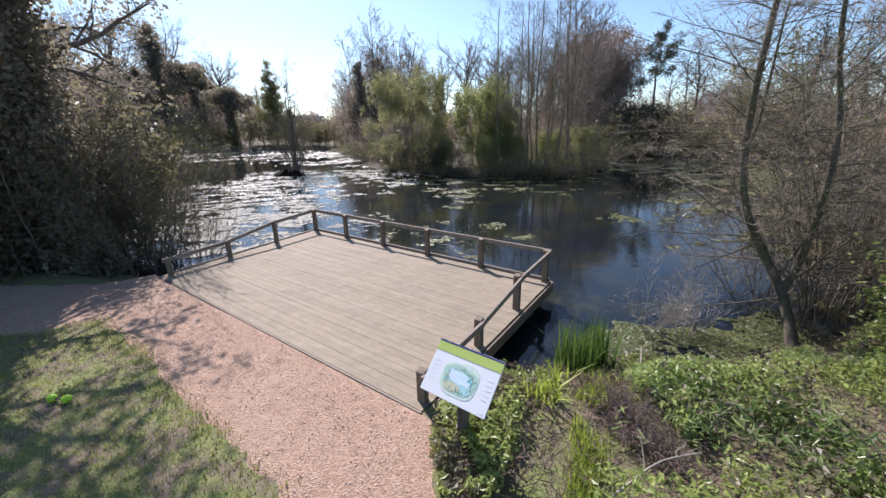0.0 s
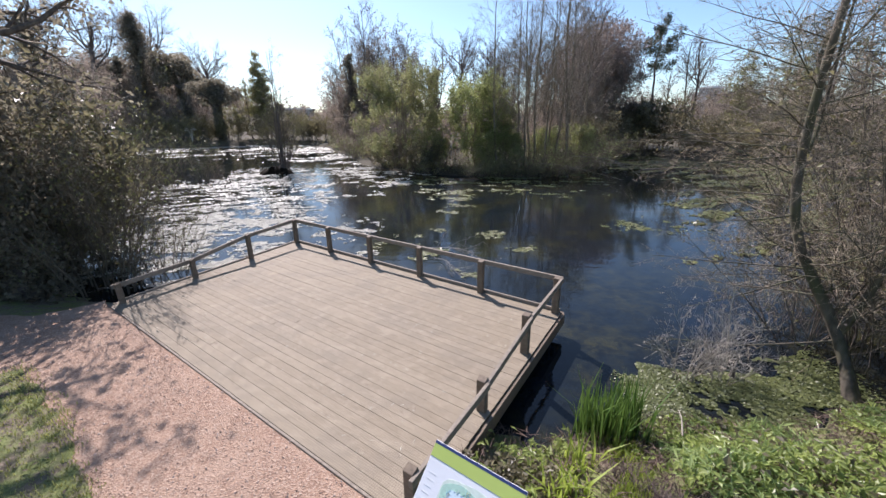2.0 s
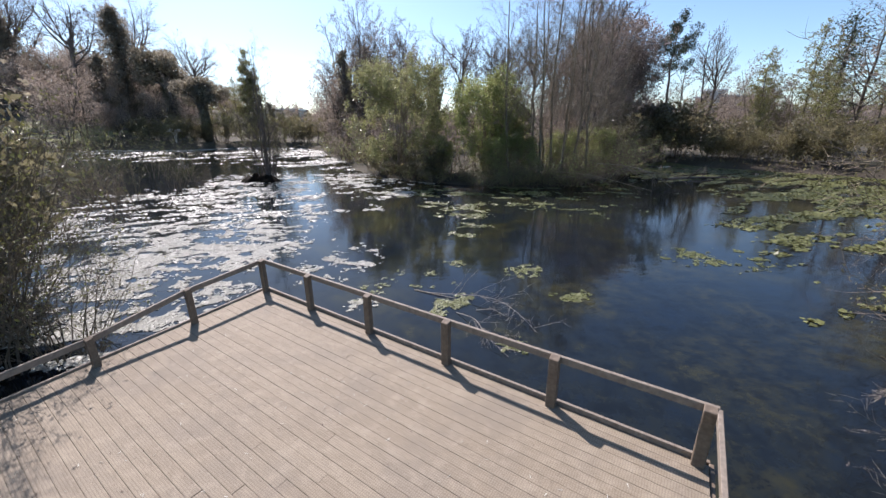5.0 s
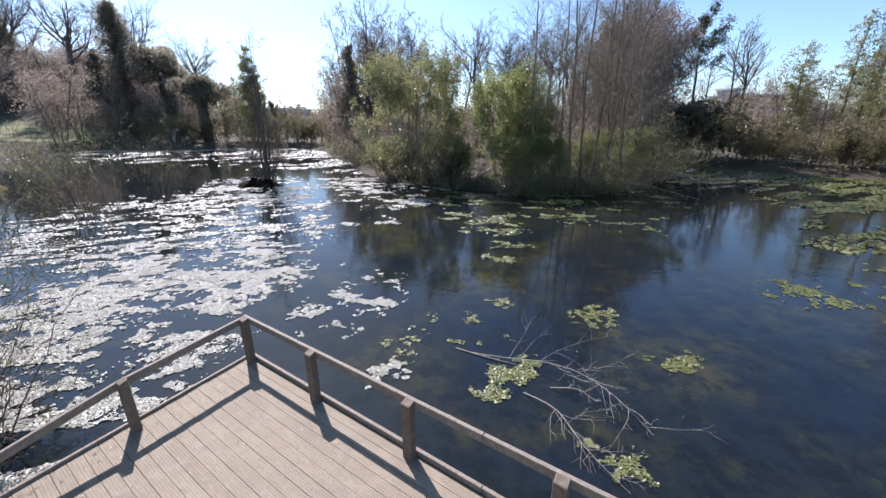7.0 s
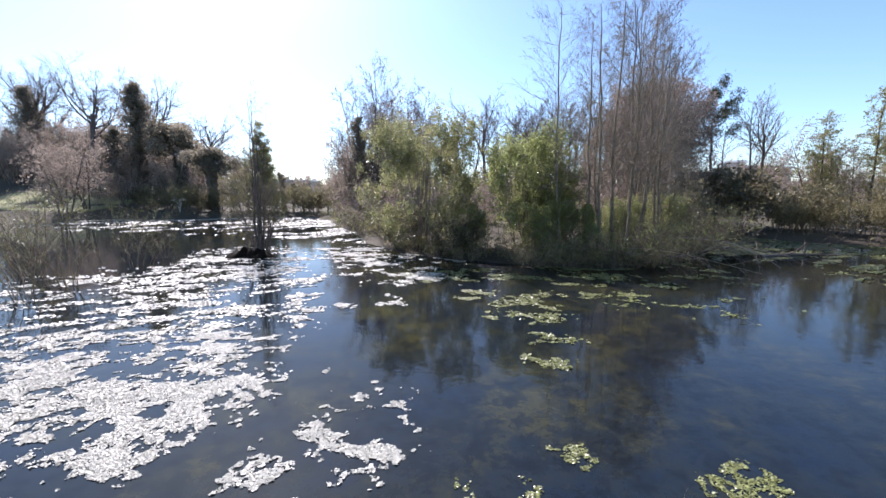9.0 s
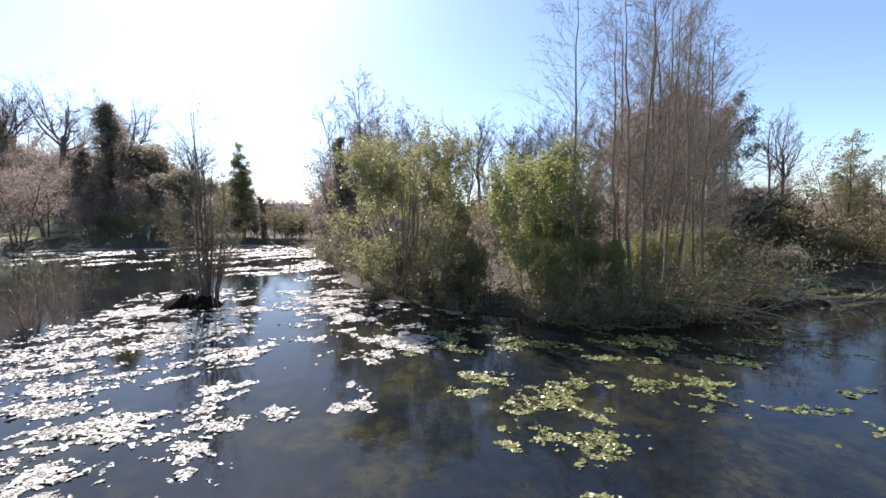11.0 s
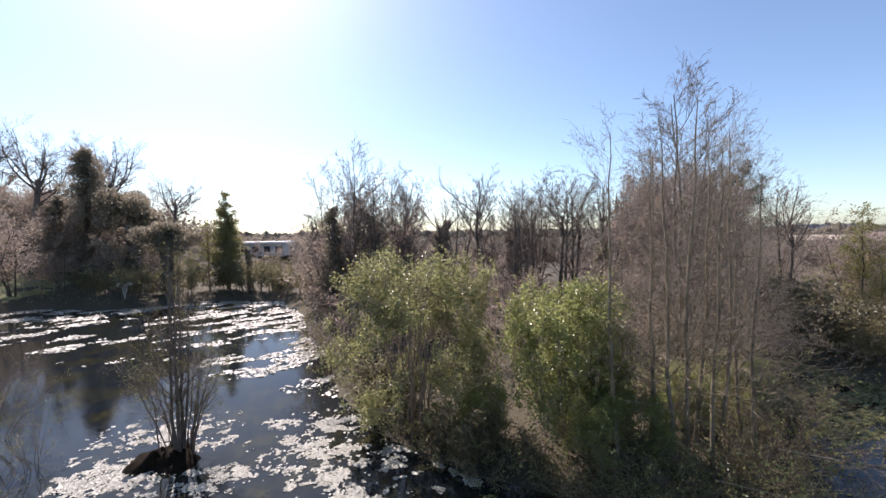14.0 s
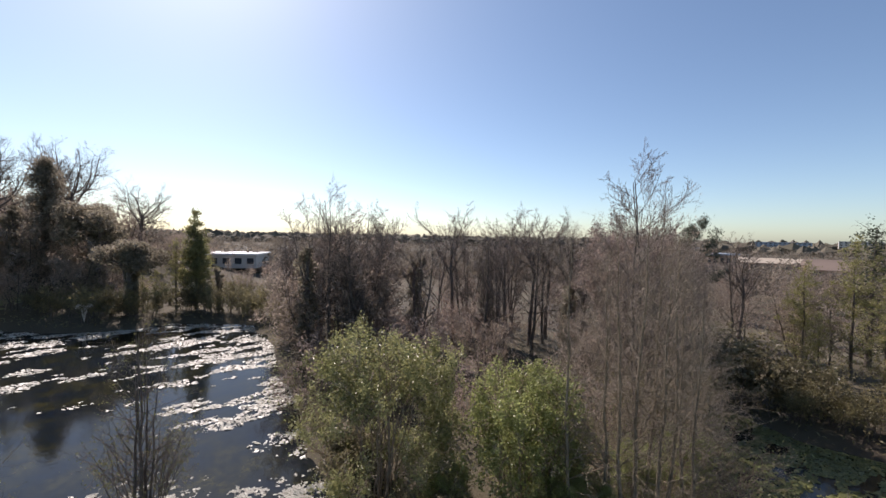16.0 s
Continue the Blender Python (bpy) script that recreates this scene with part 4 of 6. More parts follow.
# thin shrubby alders that hang over the water beside the leaning one
sh_over = shrub("overhanging_alder_shrub", "wide bare alder shrub hanging low over the water from the bank", 65, 12, 4.2, 0.5, 1.0, (M_BARK, M_DKTWIG), LV(mat=M_HEDGE, n=700, spread=0.06, long=0.06, wide=0.035), (13, 9), 0.017)
place(sh_over, 8.3, 7.5, 0, 1.0)
again(sh_over, 10.2, 8.6, 120, 1.2)
again(sh_over, 12.5, 10.3, 220, 1.1)
again(sh_over, 7.4, 7.9, 40, 0.8)
again(sh_over, 9.2, 9.0, 300, 1.0)
for x, y, a, s in ((14.2, 12.2, 30, 1.5), (16.4, 14.6, 150, 1.7), (18.6, 17.6, 270, 1.8), (10.9, 9.8, 70, 1.35), (8.8, 8.3, 200, 1.25)):
    again(sh_over, x, y, a, s)

for x, y, a, s in ((8.6, 31.9, 10, 0.7), (10.4, 33.8, 80, 0.75), (12.0, 36.4, 210, 0.8), (7.0, 30.9, 60, 0.55)):
    again(sh_over, x, y, a, s, label="wide bare alder shrub hanging low over the water from the point")

# bare scrub in front of and behind the alders
sh_scrub = shrub("bare_scrub_bush", "tangled bare brown scrub bush at the water's edge", 71, 15, 2.1, 0.8, 1.35, (M_SCRUB, M_SCRUB), LV(mat=M_YELLOWLEAF, n=700, spread=0.1, long=0.1, wide=0.06), (9, 6), 0.026)
place(sh_scrub, 4.6, 30.6, 0)
for x, y, a, s in ((6.4, 30.9, 60, 1.0), (8.0, 32.0, 120, 1.15), (9.8, 33.6, 190, 1.1), (11.0, 35.6, 250, 1.2), (2.6, 30.4, 300, 0.8), (12.0, 38.5, 30, 1.2), (9.2, 37.5, 80, 1.3), (7.6, 36.4, 340, 1.2),
                   (-8.6, 38.2, 10, 1.0), (-11.8, 43.5, 100, 1.1), (-14.6, 48.8, 170, 1.1), (3.2, 36.5, 220, 1.3), (-1.6, 32.4, 260, 0.8), (3.7, 29.9, 15, 0.55), (1.6, 30.3, 75, 0.5), (5.5, 30.1, 135, 0.65), (0.1, 31.0, 195, 0.5), (-4.4, 32.7, 255, 0.55), (7.4, 31.3, 315, 0.7), (-6.4, 34.4, 45, 0.5), (0.9, 30.2, 170, 0.5), (-2.7, 31.4, 290, 0.5), (2.7, 29.8, 20, 0.5), (6.6, 30.6, 95, 0.6)):
    again(sh_scrub, x, y, a, s)
sh_green = shrub("evergreen_shrub", "dark evergreen bramble and ivy shrub on the bank", 73, 16, 2.6, 1.1, 0.6, (M_DARKBARK, M_BROWNTWIG), LV(mat=M_IVY, n=3600, spread=0.16, long=0.18, wide=0.12), (8, 4), 0.02)
place(sh_green, -3.2, 32.6, 0, 0.8)
for x, y, a, s in ((-7.2, 36.2, 70, 0.9), (12.5, 42.0, 200, 1.3), (16.5, 46.5, 260, 1.7), (20.5, 47.0, 320, 1.7), (24, 44.5, 20, 1.2), (29, 40.5, 80, 1.2), (34.5, 34, 150, 1.2), (-30, 72.5, 250, 1.3), (-41, 75, 25, 1.4), (-47, 70.5, 85, 1.2), (-57, 70, 205, 1.2)):
    again(sh_green, x, y, a, s)

# Shrubs added beside the ivy trees to block sun from the path.
for x, y, a, s in ((-12.4, 8.7, 150, 1.1), (-13.9, 8.3, 220, 1.1), (-15.6, 7.8, 290, 1.1), (-12.6, 10.6, 330, 1.7), (-14.6, 11.2, 40, 1.9)):
    again(sh_green, x, y, a, s, label="dark undergrowth added beneath the trees to shade the path")

# Ivy bushes thicken the dark mass here, added to shade path and lawn.
sh_ivy = shrub("ivy_bush", "tall dark bush smothered in small ivy leaves beside the path", 77, 18, 4.8, 0.9, 0.3, (M_DARKBARK, M_DKTWIG), LV(mat=M_OLDIVY, n=15000, spread=0.13, long=0.085, wide=0.06), (9, 6), 0.03)
place(sh_ivy, -10.9, 8.6, 0)
again(sh_ivy, -12.0, 8.0, 130, 1.05)
again(sh_ivy, -10.6, 9.5, 240, 0.85)

sh_hedge = shrub("hedge_bush", "olive and brown hedge bush breaking into leaf on the far bank", 75, 16, 4.0, 1.4, 0.5, (M_DARKBARK, M_SCRUB), LV(mat=M_HEDGE, n=3000, spread=0.2, long=0.2, wide=0.11), (8, 5), 0.03)
place(sh_hedge, 22.0, 43.5, 0, 0.62)
for x, y, a, s in ((23.8, 42.3, 30, 0.6), (25.5, 41, 60, 0.66), (27.2, 39.7, 100, 0.6), (28.8, 38.5, 130, 0.62), (31.8, 36.5, 200, 0.7), (33.6, 32, 250, 0.8), (35.5, 27, 310, 1.0), (30, 42, 20, 0.75), (26, 46, 90, 0.8), (35, 38, 170, 0.8), (38, 33, 220, 1.0), (33, 21, 280, 1.1), (28, 16, 340, 1.0), (40, 46, 40, 0.8), (18.2, 48.5, 110, 0.9), (21, 50.5, 180, 0.8), (34, 45, 240, 0.8), (11.5, 40.5, 300, 0.7), (10, 43, 30, 0.8),
                   (-27, 70.5, 75, 1.2), (-32, 74, 145, 1.2), (-36, 74.5, 215, 1.2), (-20, 63, 285, 1.1), (-44, 71, 355, 1.1), (-50, 68, 55, 1.0), (-54, 69, 125, 1.0)):
    again(sh_hedge, x, y, a, s)

# dense purple-brown tree, the bare oaks, pine, conifers
rng = np.random.default_rng(81)
dense = tree("dense_purple_tree", "rounded dense purple-brown tree behind the point", "tree", rng, stems(rng, 12, 10.0, 1.0, 0.24, 9, 0.05), np.full(12, 0.09),
             [LV(count=16, span=(0.12, 0.98), length=0.4, angle=55, seg=5, up=0.03, wob=0.12, thin=0.45),
              LV(count=8, span=(0.2, 1), length=0.42, angle=42, seg=3, up=0.03, wob=0.15, thin=0.6),
              LV(count=5, span=(0.2, 1), length=0.42, angle=42, seg=2, up=0.02, wob=0.15, thin=0.6, least=0.006)],
             (M_TWIG, M_TWIG), LV(mat=M_DENSE, n=24000, spread=0.2, long=0.26, wide=0.09), fine=1)
C = unit(rng.normal(size=(16000, 3))) * rng.random((16000, 1)) ** 0.4 * np.array([3.8, 3.8, 4.5])
C = C * (1 + 0.35 * fbm(C[:, :1] + 9, C[:, 1:2] + C[:, 2:], 1.6, 83)) + np.array([0, 0, 7.2])
v, f = leaf_quads(rng, C, 0.34, 0.07)
tagged(child("twig_haze", mesh_np("twig_haze", v, f, M_DENSE, False), dense), kind="stuff")
place(dense, 14.3, 48.5, 0, 1.18)


def bare_oak(label, seed, height, r, wide):
    """A broad oak: short trunk, a few heavy twisting limbs, a wide rounded head."""
    rng = np.random.default_rng(seed)
    trunk = stems(rng, 1, height * 0.5, 0, 0.08, 8, 0.1)
    return tree("bare_oak", label, "tree", rng, trunk, [r],
                [LV(count=11, span=(0.55, 1.0), length=wide / height * 2.4, angle=50, seg=8, up=0.06, wob=0.14, thin=0.48, tip=0.16, shape=0.1),
                 LV(count=10, span=(0.2, 1), length=0.48, angle=46, seg=5, up=0.05, wob=0.12, thin=0.5, least=0.02),
                 LV(count=8, span=(0.2, 1), length=0.48, angle=44, seg=3, up=0.04, wob=0.12, thin=0.6, least=0.014),
                 LV(count=6, span=(0.2, 1), length=0.5, angle=42, seg=2, up=0.03, wob=0.12, thin=0.6, least=0.011)],
                (M_DARKBARK, M_TWIG), tip=0.75, fine=1)


def bare_ash(label, seed, height, r, wide, fork=0.66, limbs=9, n=1):
    """An ash: clean trunk or several, ascending forked limbs, a rounded head of fine twigs."""
    rng = np.random.default_rng(seed)
    trunk = stems(rng, n, height * (0.6 if n == 1 else 0.88), 0.3 * (n > 1), 0.06 if n == 1 else 0.3, 10, 0.06)
    return tree("bare_ash", label, "tree", rng, trunk, np.full(n, r),
                [LV(count=limbs, span=(fork, 1.0), length=wide / height * (2.6 if n == 1 else 0.95), angle=36 if n == 1 else 42, seg=7, up=0.03, wob=0.07, thin=0.55, shape=0.2 if n == 1 else 0.45),
                 LV(count=9, span=(0.2, 1), length=0.42, angle=40, seg=4, up=0.05, wob=0.08, thin=0.55, least=0.012),
                 LV(count=7 if n == 1 else 6, span=(0.15, 1), length=0.5, angle=38, seg=3, up=0.04, wob=0.1, thin=0.6, least=0.008),
                 LV(count=5 if n == 1 else 4, span=(0.2, 1), length=0.5, angle=38, seg=2, up=0.03, wob=0.1, thin=0.6, least=0.006)],
                (M_DARKBARK, M_TWIG), tip=0.5 if n == 1 else 0.15, fine=1)


oak_a = place(bare_oak("broad bare oak with twisting limbs on the slope", 91, 23.0, 0.5, 9.6), -82.5, 85, 0)
for x, y, a, s in ((-76, 95, 130, 0.95), (-97, 88, 220, 0.9), (-112, 100, 60, 1.1), (-68, 101, 300, 0.75), (-90, 106, 20, 0.9)):
    again(oak_a, x, y, a, s)
ash_a = place(bare_ash("slender bare ash with a rounded forked crown", 92, 18.6, 0.2, 3.6), -1.2, 61, 0, 1.22)
for x, y, a, s in ((7.6, 60.8, 140, 1.15), (-10.2, 64, 250, 1.1), (4.6, 59.5, 20, 1.05), (11.2, 58.5, 200, 1.1), (-5.4, 58, 320, 1.0), (10.4, 64, 100, 1.2), (-19.5, 64, 190, 0.9)):
    again(ash_a, x, y, a, s)
again(ash_a, 28.0, 55.5, 60, 1.0, label="spreading bare ash beside the pine")
ash_b = place(bare_ash("round-headed bare ash with dense fine twigs", 94, 16.8, 0.11, 5.0, 0.24, 16, 5), -13.2, 53.2, 0, 1.06)
for x, y, a, s in ((-9.6, 58, 200, 0.95), (-15.6, 56.5, 300, 0.98), (-10.8, 54.6, 80, 0.95), (0.8, 64, 240, 0.95), (6.0, 64.5, 10, 1.0), (14.8, 57.0, 120, 0.95), (17.5, 61, 330, 0.95)):
    again(ash_b, x, y, a, s)
again(ash_b, -17.5, 58.5, 90, 0.85)
again(ash_b, 3.2, 58.0, 160, 0.86)
again(ash_b, 13.0, 60.0, 30, 0.9)
again(ash_b, 10.0, 41.0, 310, 1.1, label="tall bare tree with a twisting crown behind the alders")
again(ash_b, -22.5, 67, 10, 0.72)


def cone_conifer(name, label, seed, height, width, mat, n, droop=-0.05, blunt=0.75, long=0.3):
    rng = np.random.default_rng(seed)
    trunk = stems(rng, 1, height, 0, 0.02, 10, 0.01)
    root = tree(name, label, "tree", rng, trunk, [height * 0.014],
                [LV(count=70, span=(0.06, 0.99), length=width / height, angle=78, seg=4, up=droop, wob=0.08, thin=0.3, shape=blunt),
                 LV(count=5, span=(0.2, 1), length=0.4, angle=50, seg=2, up=droop, wob=0.1, thin=0.6, least=0.008)],
                (M_DARKBARK, M_DARKBARK), None)
    P, R = shoots(rng, trunk, np.full((1, 11), 0.1), count=300, span=(0.04, 0.995), length=width / height, angle=76, seg=4, up=droop, wob=0.1, shape=blunt)
    v, f = leaf_quads(rng, scatter_on(rng, P, n, 0.24), long, long * 0.4, 0.3)
    child("crown", mesh_np("crown", v, f, mat, False), root)
    return root


con_dark = cone_conifer("dark_conifer", "dark dense conifer on the far bank", 101, 16, 5.2, M_CONIFER, 20000, 0.04, 0.8, 0.32)
place(con_dark, -66, 79, 0, 1.28)
again(con_dark, -95, 84, 60, 1.0)
def fresh_tree(label, seed, height, wide, n):
    rng = np.random.default_rng(seed)
    tips = dome(rng, 170, (0, 0, height * 0.52), (wide, wide, height * 0.47), 0.5)
    tips[:, :2] *= (1.25 - 0.75 * tips[:, 2:] / height)
    return grown_tree("young_larch", label, "tree", seed, stems(rng, 1, height * 0.98, 0, 0.04, 10, 0.04), [0.15], tips, (M_BARK, M_BROWNTWIG), tip_r=0.012, twigs=((5, 0.45, 50), (4, 0.5, 45)),
                      leaves=LV(mat=M_LARCH, n=n, spread=0.1, long=0.17, wide=0.07), tip=0.1, start=0.1, sag=0.4, bow=0.1, least=0.006)


larch = place(fresh_tree("young larch just turning yellow-green on the far bank", 103, 14.5, 2.9, 5200), 36.5, 52.5, 0)
for x, y, a, s in ((41.5, 55.5, 110, 0.95), (33.8, 47.5, 200, 0.7), (31.5, 43.0, 20, 0.55), (38.5, 46.0, 300, 0.8), (31.6, 52.6, 80, 0.82), (29.6, 49.0, 160, 0.5), (33.6, 54.5, 240, 0.7)):
    again(larch, x, y, a, s)
for x, y, a, s in ((-43.2, 76.0, 60, 0.82), (-47.2, 74.4, 170, 0.5), (-44.6, 73.6, 280, 0.48), (-38.2, 75.6, 20, 0.42), (-35.0, 76.0, 200, 0.36)):
    again(larch, x, y, a, s, label="young yellow-green tree on the far shore")


def lumps(rng, centres, radii, n, squash=0.55):
    k = rng.integers(0, len(centres), n)
    d = unit(rng.normal(size=(n, 3))) * (rng.random((n, 1)) ** 0.33)
    return np.array(centres)[k] + d * np.array(radii)[k][:, None] * np.array([1, 1, squash])


def lumpy_tree(name, label, seed, height, r, centres, radii, n, mat, long, wide, squash=0.9):
    rng = np.random.default_rng(seed)
    trunk = stems(rng, 1, height, 0, 0.05, 9, 0.05)
    top = trunk[0, -1]
    root = thing(name, (0, 0, 0), label, "tree")
    v, f = tubes(trunk, np.full((1, 1), r) * np.linspace(1.1, 0.4, 10)[None, :], 7)
    child("trunk", mesh_np("trunk", v, [f], M_DARKBARK), root)
    limbs = np.stack([line([along(trunk, np.array([[min(0.97, max(0.2, c[2] / height * 0.85))]]))[0][0, 0], (np.array(c) + trunk[0, 5] * np.array([1, 1, 0])) * np.array([0.8, 0.8, 0.97]), c], 6) for c in centres])
    v, f = tubes(limbs, np.full((len(centres), 1), r * 0.4) * np.linspace(1, 0.3, 6)[None, :], 5)
    tagged(child("branchwork", mesh_np("branchwork", v, [f], M_DARKBARK), root), kind="stuff")
    v, f = leaf_quads(rng, lumps(rng, centres, radii, n, squash), long, wide, 0.2)
    child("crown", mesh_np("crown", v, f, mat, False), root)
    return root


rng = np.random.default_rng(111)
pine = tree("scots_pine", "dark flat-crowned pine with a bare trunk", "tree", rng, stems(rng, 1, 14.0, 0, 0.05, 10, 0.06), [0.2],
            [LV(count=17, span=(0.62, 1.0), length=0.3, angle=78, seg=6, up=0.06, wob=0.14, thin=0.42, shape=0.45),
             LV(count=9, span=(0.3, 1), length=0.36, angle=50, seg=4, up=0.06, wob=0.14, thin=0.5, least=0.012),
             LV(count=4, span=(0.3, 1), length=0.4, angle=45, seg=2, up=0.06, wob=0.14, thin=0.6, least=0.008)],
            (M_DARKBARK, M_SCRUB), LV(mat=M_PINE, n=8500, spread=0.16, long=0.24, wide=0.05))
place(pine, 22.5, 55.0, 0, 1.1)
place(cone_conifer("sparse_pine", "thin sparse pine on the far bank", 113, 19, 5.5, M_PINE, 2600, -0.02, 0.6, 0.3), 41.0, 55.0, 0, 1.0)
ivy_col = lumpy_tree("ivy_column", "old trunk wrapped in a thick column of ivy", 114, 11.0, 0.3, [(rng.uniform(-0.75, 0.75), rng.uniform(-0.75, 0.75), 0.5 + 0.18 * k) for k in range(60)], [rng.uniform(0.5, 0.9) * (1.15 - 0.009 * k) for k in range(60)], 5200, M_OLDIVY, 0.26, 0.17)
place(ivy_col, -5.5, 59, 80, 0.9)
for x, y, a, s in ((-15.3, 52.6, 20, 1.0), (-12.2, 56.5, 260, 0.95), (2.8, 62.5, 150, 0.85), (-21, 66.5, 220, 0.75), (-36.5, 75.5, 300, 0.6), (9, 52, 30, 0.75), (15, 52, 110, 0.9), (-69.3, 77, 190, 1.1), (-60, 82, 120, 1.0)):
    again(ivy_col, x, y, a, s)
mush = lumpy_tree("clipped_ivy_tree", "dark broad-headed ivy-smothered tree at the water's edge", 115, 8.0, 0.5, [(rng.uniform(-2.4, 2.4), rng.uniform(-2, 2), 7.2 + rng.uniform(-1.2, 1.4)) for _ in range(12)] + [(0, 0, 0.9 * k + 0.6) for k in range(7)], [1.4] * 12 + [0.8] * 7, 12000, M_OLDIVY, 0.28, 0.22)
place(mush, -46.5, 71.5, 0, 1.1)
again(mush, -58.0, 79, 90, 1.5)
again(mush, 18.5, 46.5, 30, 0.56)
tips = dome(np.random.default_rng(116), 190, (0, 0, 7.6), (2.9, 2.9, 7.4), 0.6)
tips[:, :2] *= 1.35 - 0.065 * tips[:, 2:]
yew = grown_tree("ivy_topped_tree", "conical tree half yellow-green and half dark with ivy", "tree", 117, stems(np.random.default_rng(118), 1, 16.0, 0, 0.03, 10, 0.03), [0.22], tips, (M_DARKBARK, M_DKTWIG), tip_r=0.014, twigs=((6, 0.5, 45), (4, 0.5, 45)),
                 leaves=LV(mat=M_FRESHIVY, n=15000, spread=0.24, long=0.24, wide=0.15), tip=0.1, start=0.08, sag=0.3, bow=0.1, least=0.008)
place(yew, -40.8, 77.0, 0, 1.05)

# bare background trees and scrub
def woodland(seed, height, r, angle, first):
    rng = np.random.default_rng(seed)
    return tree("bare_woodland_tree", "bare brown woodland tree beyond the pond", "tree", rng, stems(rng, 1, height, 0, 0.06, 8, 0.06), [r],
                [LV(count=24, span=(first, 0.98), length=0.33, angle=angle, seg=4, up=0.05, wob=0.16, thin=0.45, shape=0.5),
                 LV(count=7, span=(0.2, 1), length=0.45, angle=45, seg=3, up=0.03, wob=0.18, thin=0.55, least=0.012),
                 LV(count=6, span=(0.2, 1), length=0.45, angle=45, seg=2, up=0.03, wob=0.18, thin=0.6, least=0.01)],
                (M_BARK, M_TWIG), group="trees beyond the pond", sides=5, fine=1)


bg_a = woodland(121, 11.5, 0.17, 52, 0.25)
bg_b = woodland(122, 12.5, 0.14, 42, 0.2)
place(bg_a, -13.0, 54.5, 0, 1.15)
place(bg_b, -11.2, 52.5, 0, 1.25)
rng = np.random.default_rng(123)
spots = [(37.5, 47, 1.2), (27, 55, 1.15), (42, 49, 1.2), (-14.8, 58.5, 1.3), (-8.8, 60, 1.2), (-19, 67, 1.1), (-24, 71, 1.0), (-27, 76, 0.95), (1.5, 55, 1.05), (-4.5, 54, 1.1), (7, 57, 1.15), (9.5, 62, 1.25), (3.5, 66, 1.2), (-3, 67, 1.25), (-10, 68, 1.2), (12, 56, 1.1), (15, 63, 1.15), (18, 58, 1.0), (-17, 72, 1.15), (19, 68, 1.1), (27, 60, 0.9), (6, 72, 1.1), (0, 74, 1.05)]
for _ in range(16):
    x = rng.uniform(-45, 60)
    y = rng.uniform(68, 125)
    spots.append((x, y, rng.uniform(0.55, 0.85)))
for _ in range(24):
    x = rng.uniform(-125, -52)
    y = rng.uniform(74, 125)
    spots.append((x, y, rng.uniform(0.5, 0.85)))
for _ in range(8):
    spots.append((rng.uniform(34, 60), rng.uniform(20, 60), rng.uniform(0.6, 0.9)))
spots += [(33, 36.5, 1.25), (34, 34, 1.4), (31.8, 31, 1.35), (33, 27.5, 1.35), (31.5, 23, 1.3), (36, 30, 1.5), (37.5, 38, 1.5), (35, 24, 1.4), (29, 18, 1.2)]
for k, (x, y, s) in enumerate(spots):
    again((bg_a, bg_b)[k % 2], x, y, rng.uniform(0, 360), s)
sh_far = shrub("woodland_scrub", "brown leafless scrub beyond the pond", 125, 12, 4.2, 2.4, 0.5, (M_BROWNTWIG, M_BROWNTWIG), LV(mat=M_DENSE, n=1300, spread=0.25, long=0.26, wide=0.1), (6, 4), 0.03)
place(sh_far, -2, 42, 0, 1.0)
for k in range(64):
    x, y = rng.uniform(-16, 16), rng.uniform(40, 66)
    if k > 22:
        x, y = rng.uniform(-60, 62), rng.uniform(64, 120)
    if k > 50:
        x, y = rng.uniform(-115, -56), rng.uniform(66, 110)
    if inside(POND, np.array([x]), np.array([y]))[0][0] or (abs(x - 12) < 4 and y < 48):
        continue
    again(sh_far, x, y, rng.uniform(0, 360), rng.uniform(0.7, 1.2))
for x, y, s in ((2.2, 39, 0.9), (-7, 44, 1.0), (6, 41, 1.0), (-11, 48, 1.0)):
    again(sh_far, x, y, 40 * x, s)

rng = np.random.default_rng(127)
haze = tree("brown_hazy_tree", "round-headed leafless tree with a brown haze of buds", "tree", rng, stems(rng, 4, 11.0, 0.6, 0.36, 7, 0.06), np.full(4, 0.11),
            [LV(count=12, span=(0.15, 0.98), length=0.38, angle=50, seg=4, up=0.04, wob=0.14, thin=0.45), LV(count=7, span=(0.2, 1), length=0.45, angle=45, seg=3, up=0.03, wob=0.16, thin=0.6, least=0.01)],
            (M_BARK, M_BROWNTWIG), LV(mat=M_BROWNBUD, n=3000, spread=0.3, long=0.34, wide=0.1), sides=5, fine=1)
place(haze, -66, 76, 0, 1.0)
for k in range(104):
    if k < 24:
        x, y, s = rng.uniform(-112, -66), rng.uniform(78, 98), rng.uniform(0.6, 0.9)
    elif k < 66:
        x, y, s = rng.uniform(-122, -52), rng.uniform(66, 104), rng.uniform(0.6, 0.98)
    elif k < 78:
        x, y, s = rng.uniform(-30, 40), rng.uniform(68, 110), rng.uniform(0.6, 0.85)
    else:
        x, y, s = rng.uniform(32, 85), rng.uniform(52, 95), rng.uniform(0.6, 0.85)
    if inside(POND, np.array([x]), np.array([y]))[0][0] or (x > -79 and x < -61 and y < 73.5):
        continue
    again(haze, x, y, rng.uniform(0, 360), s)
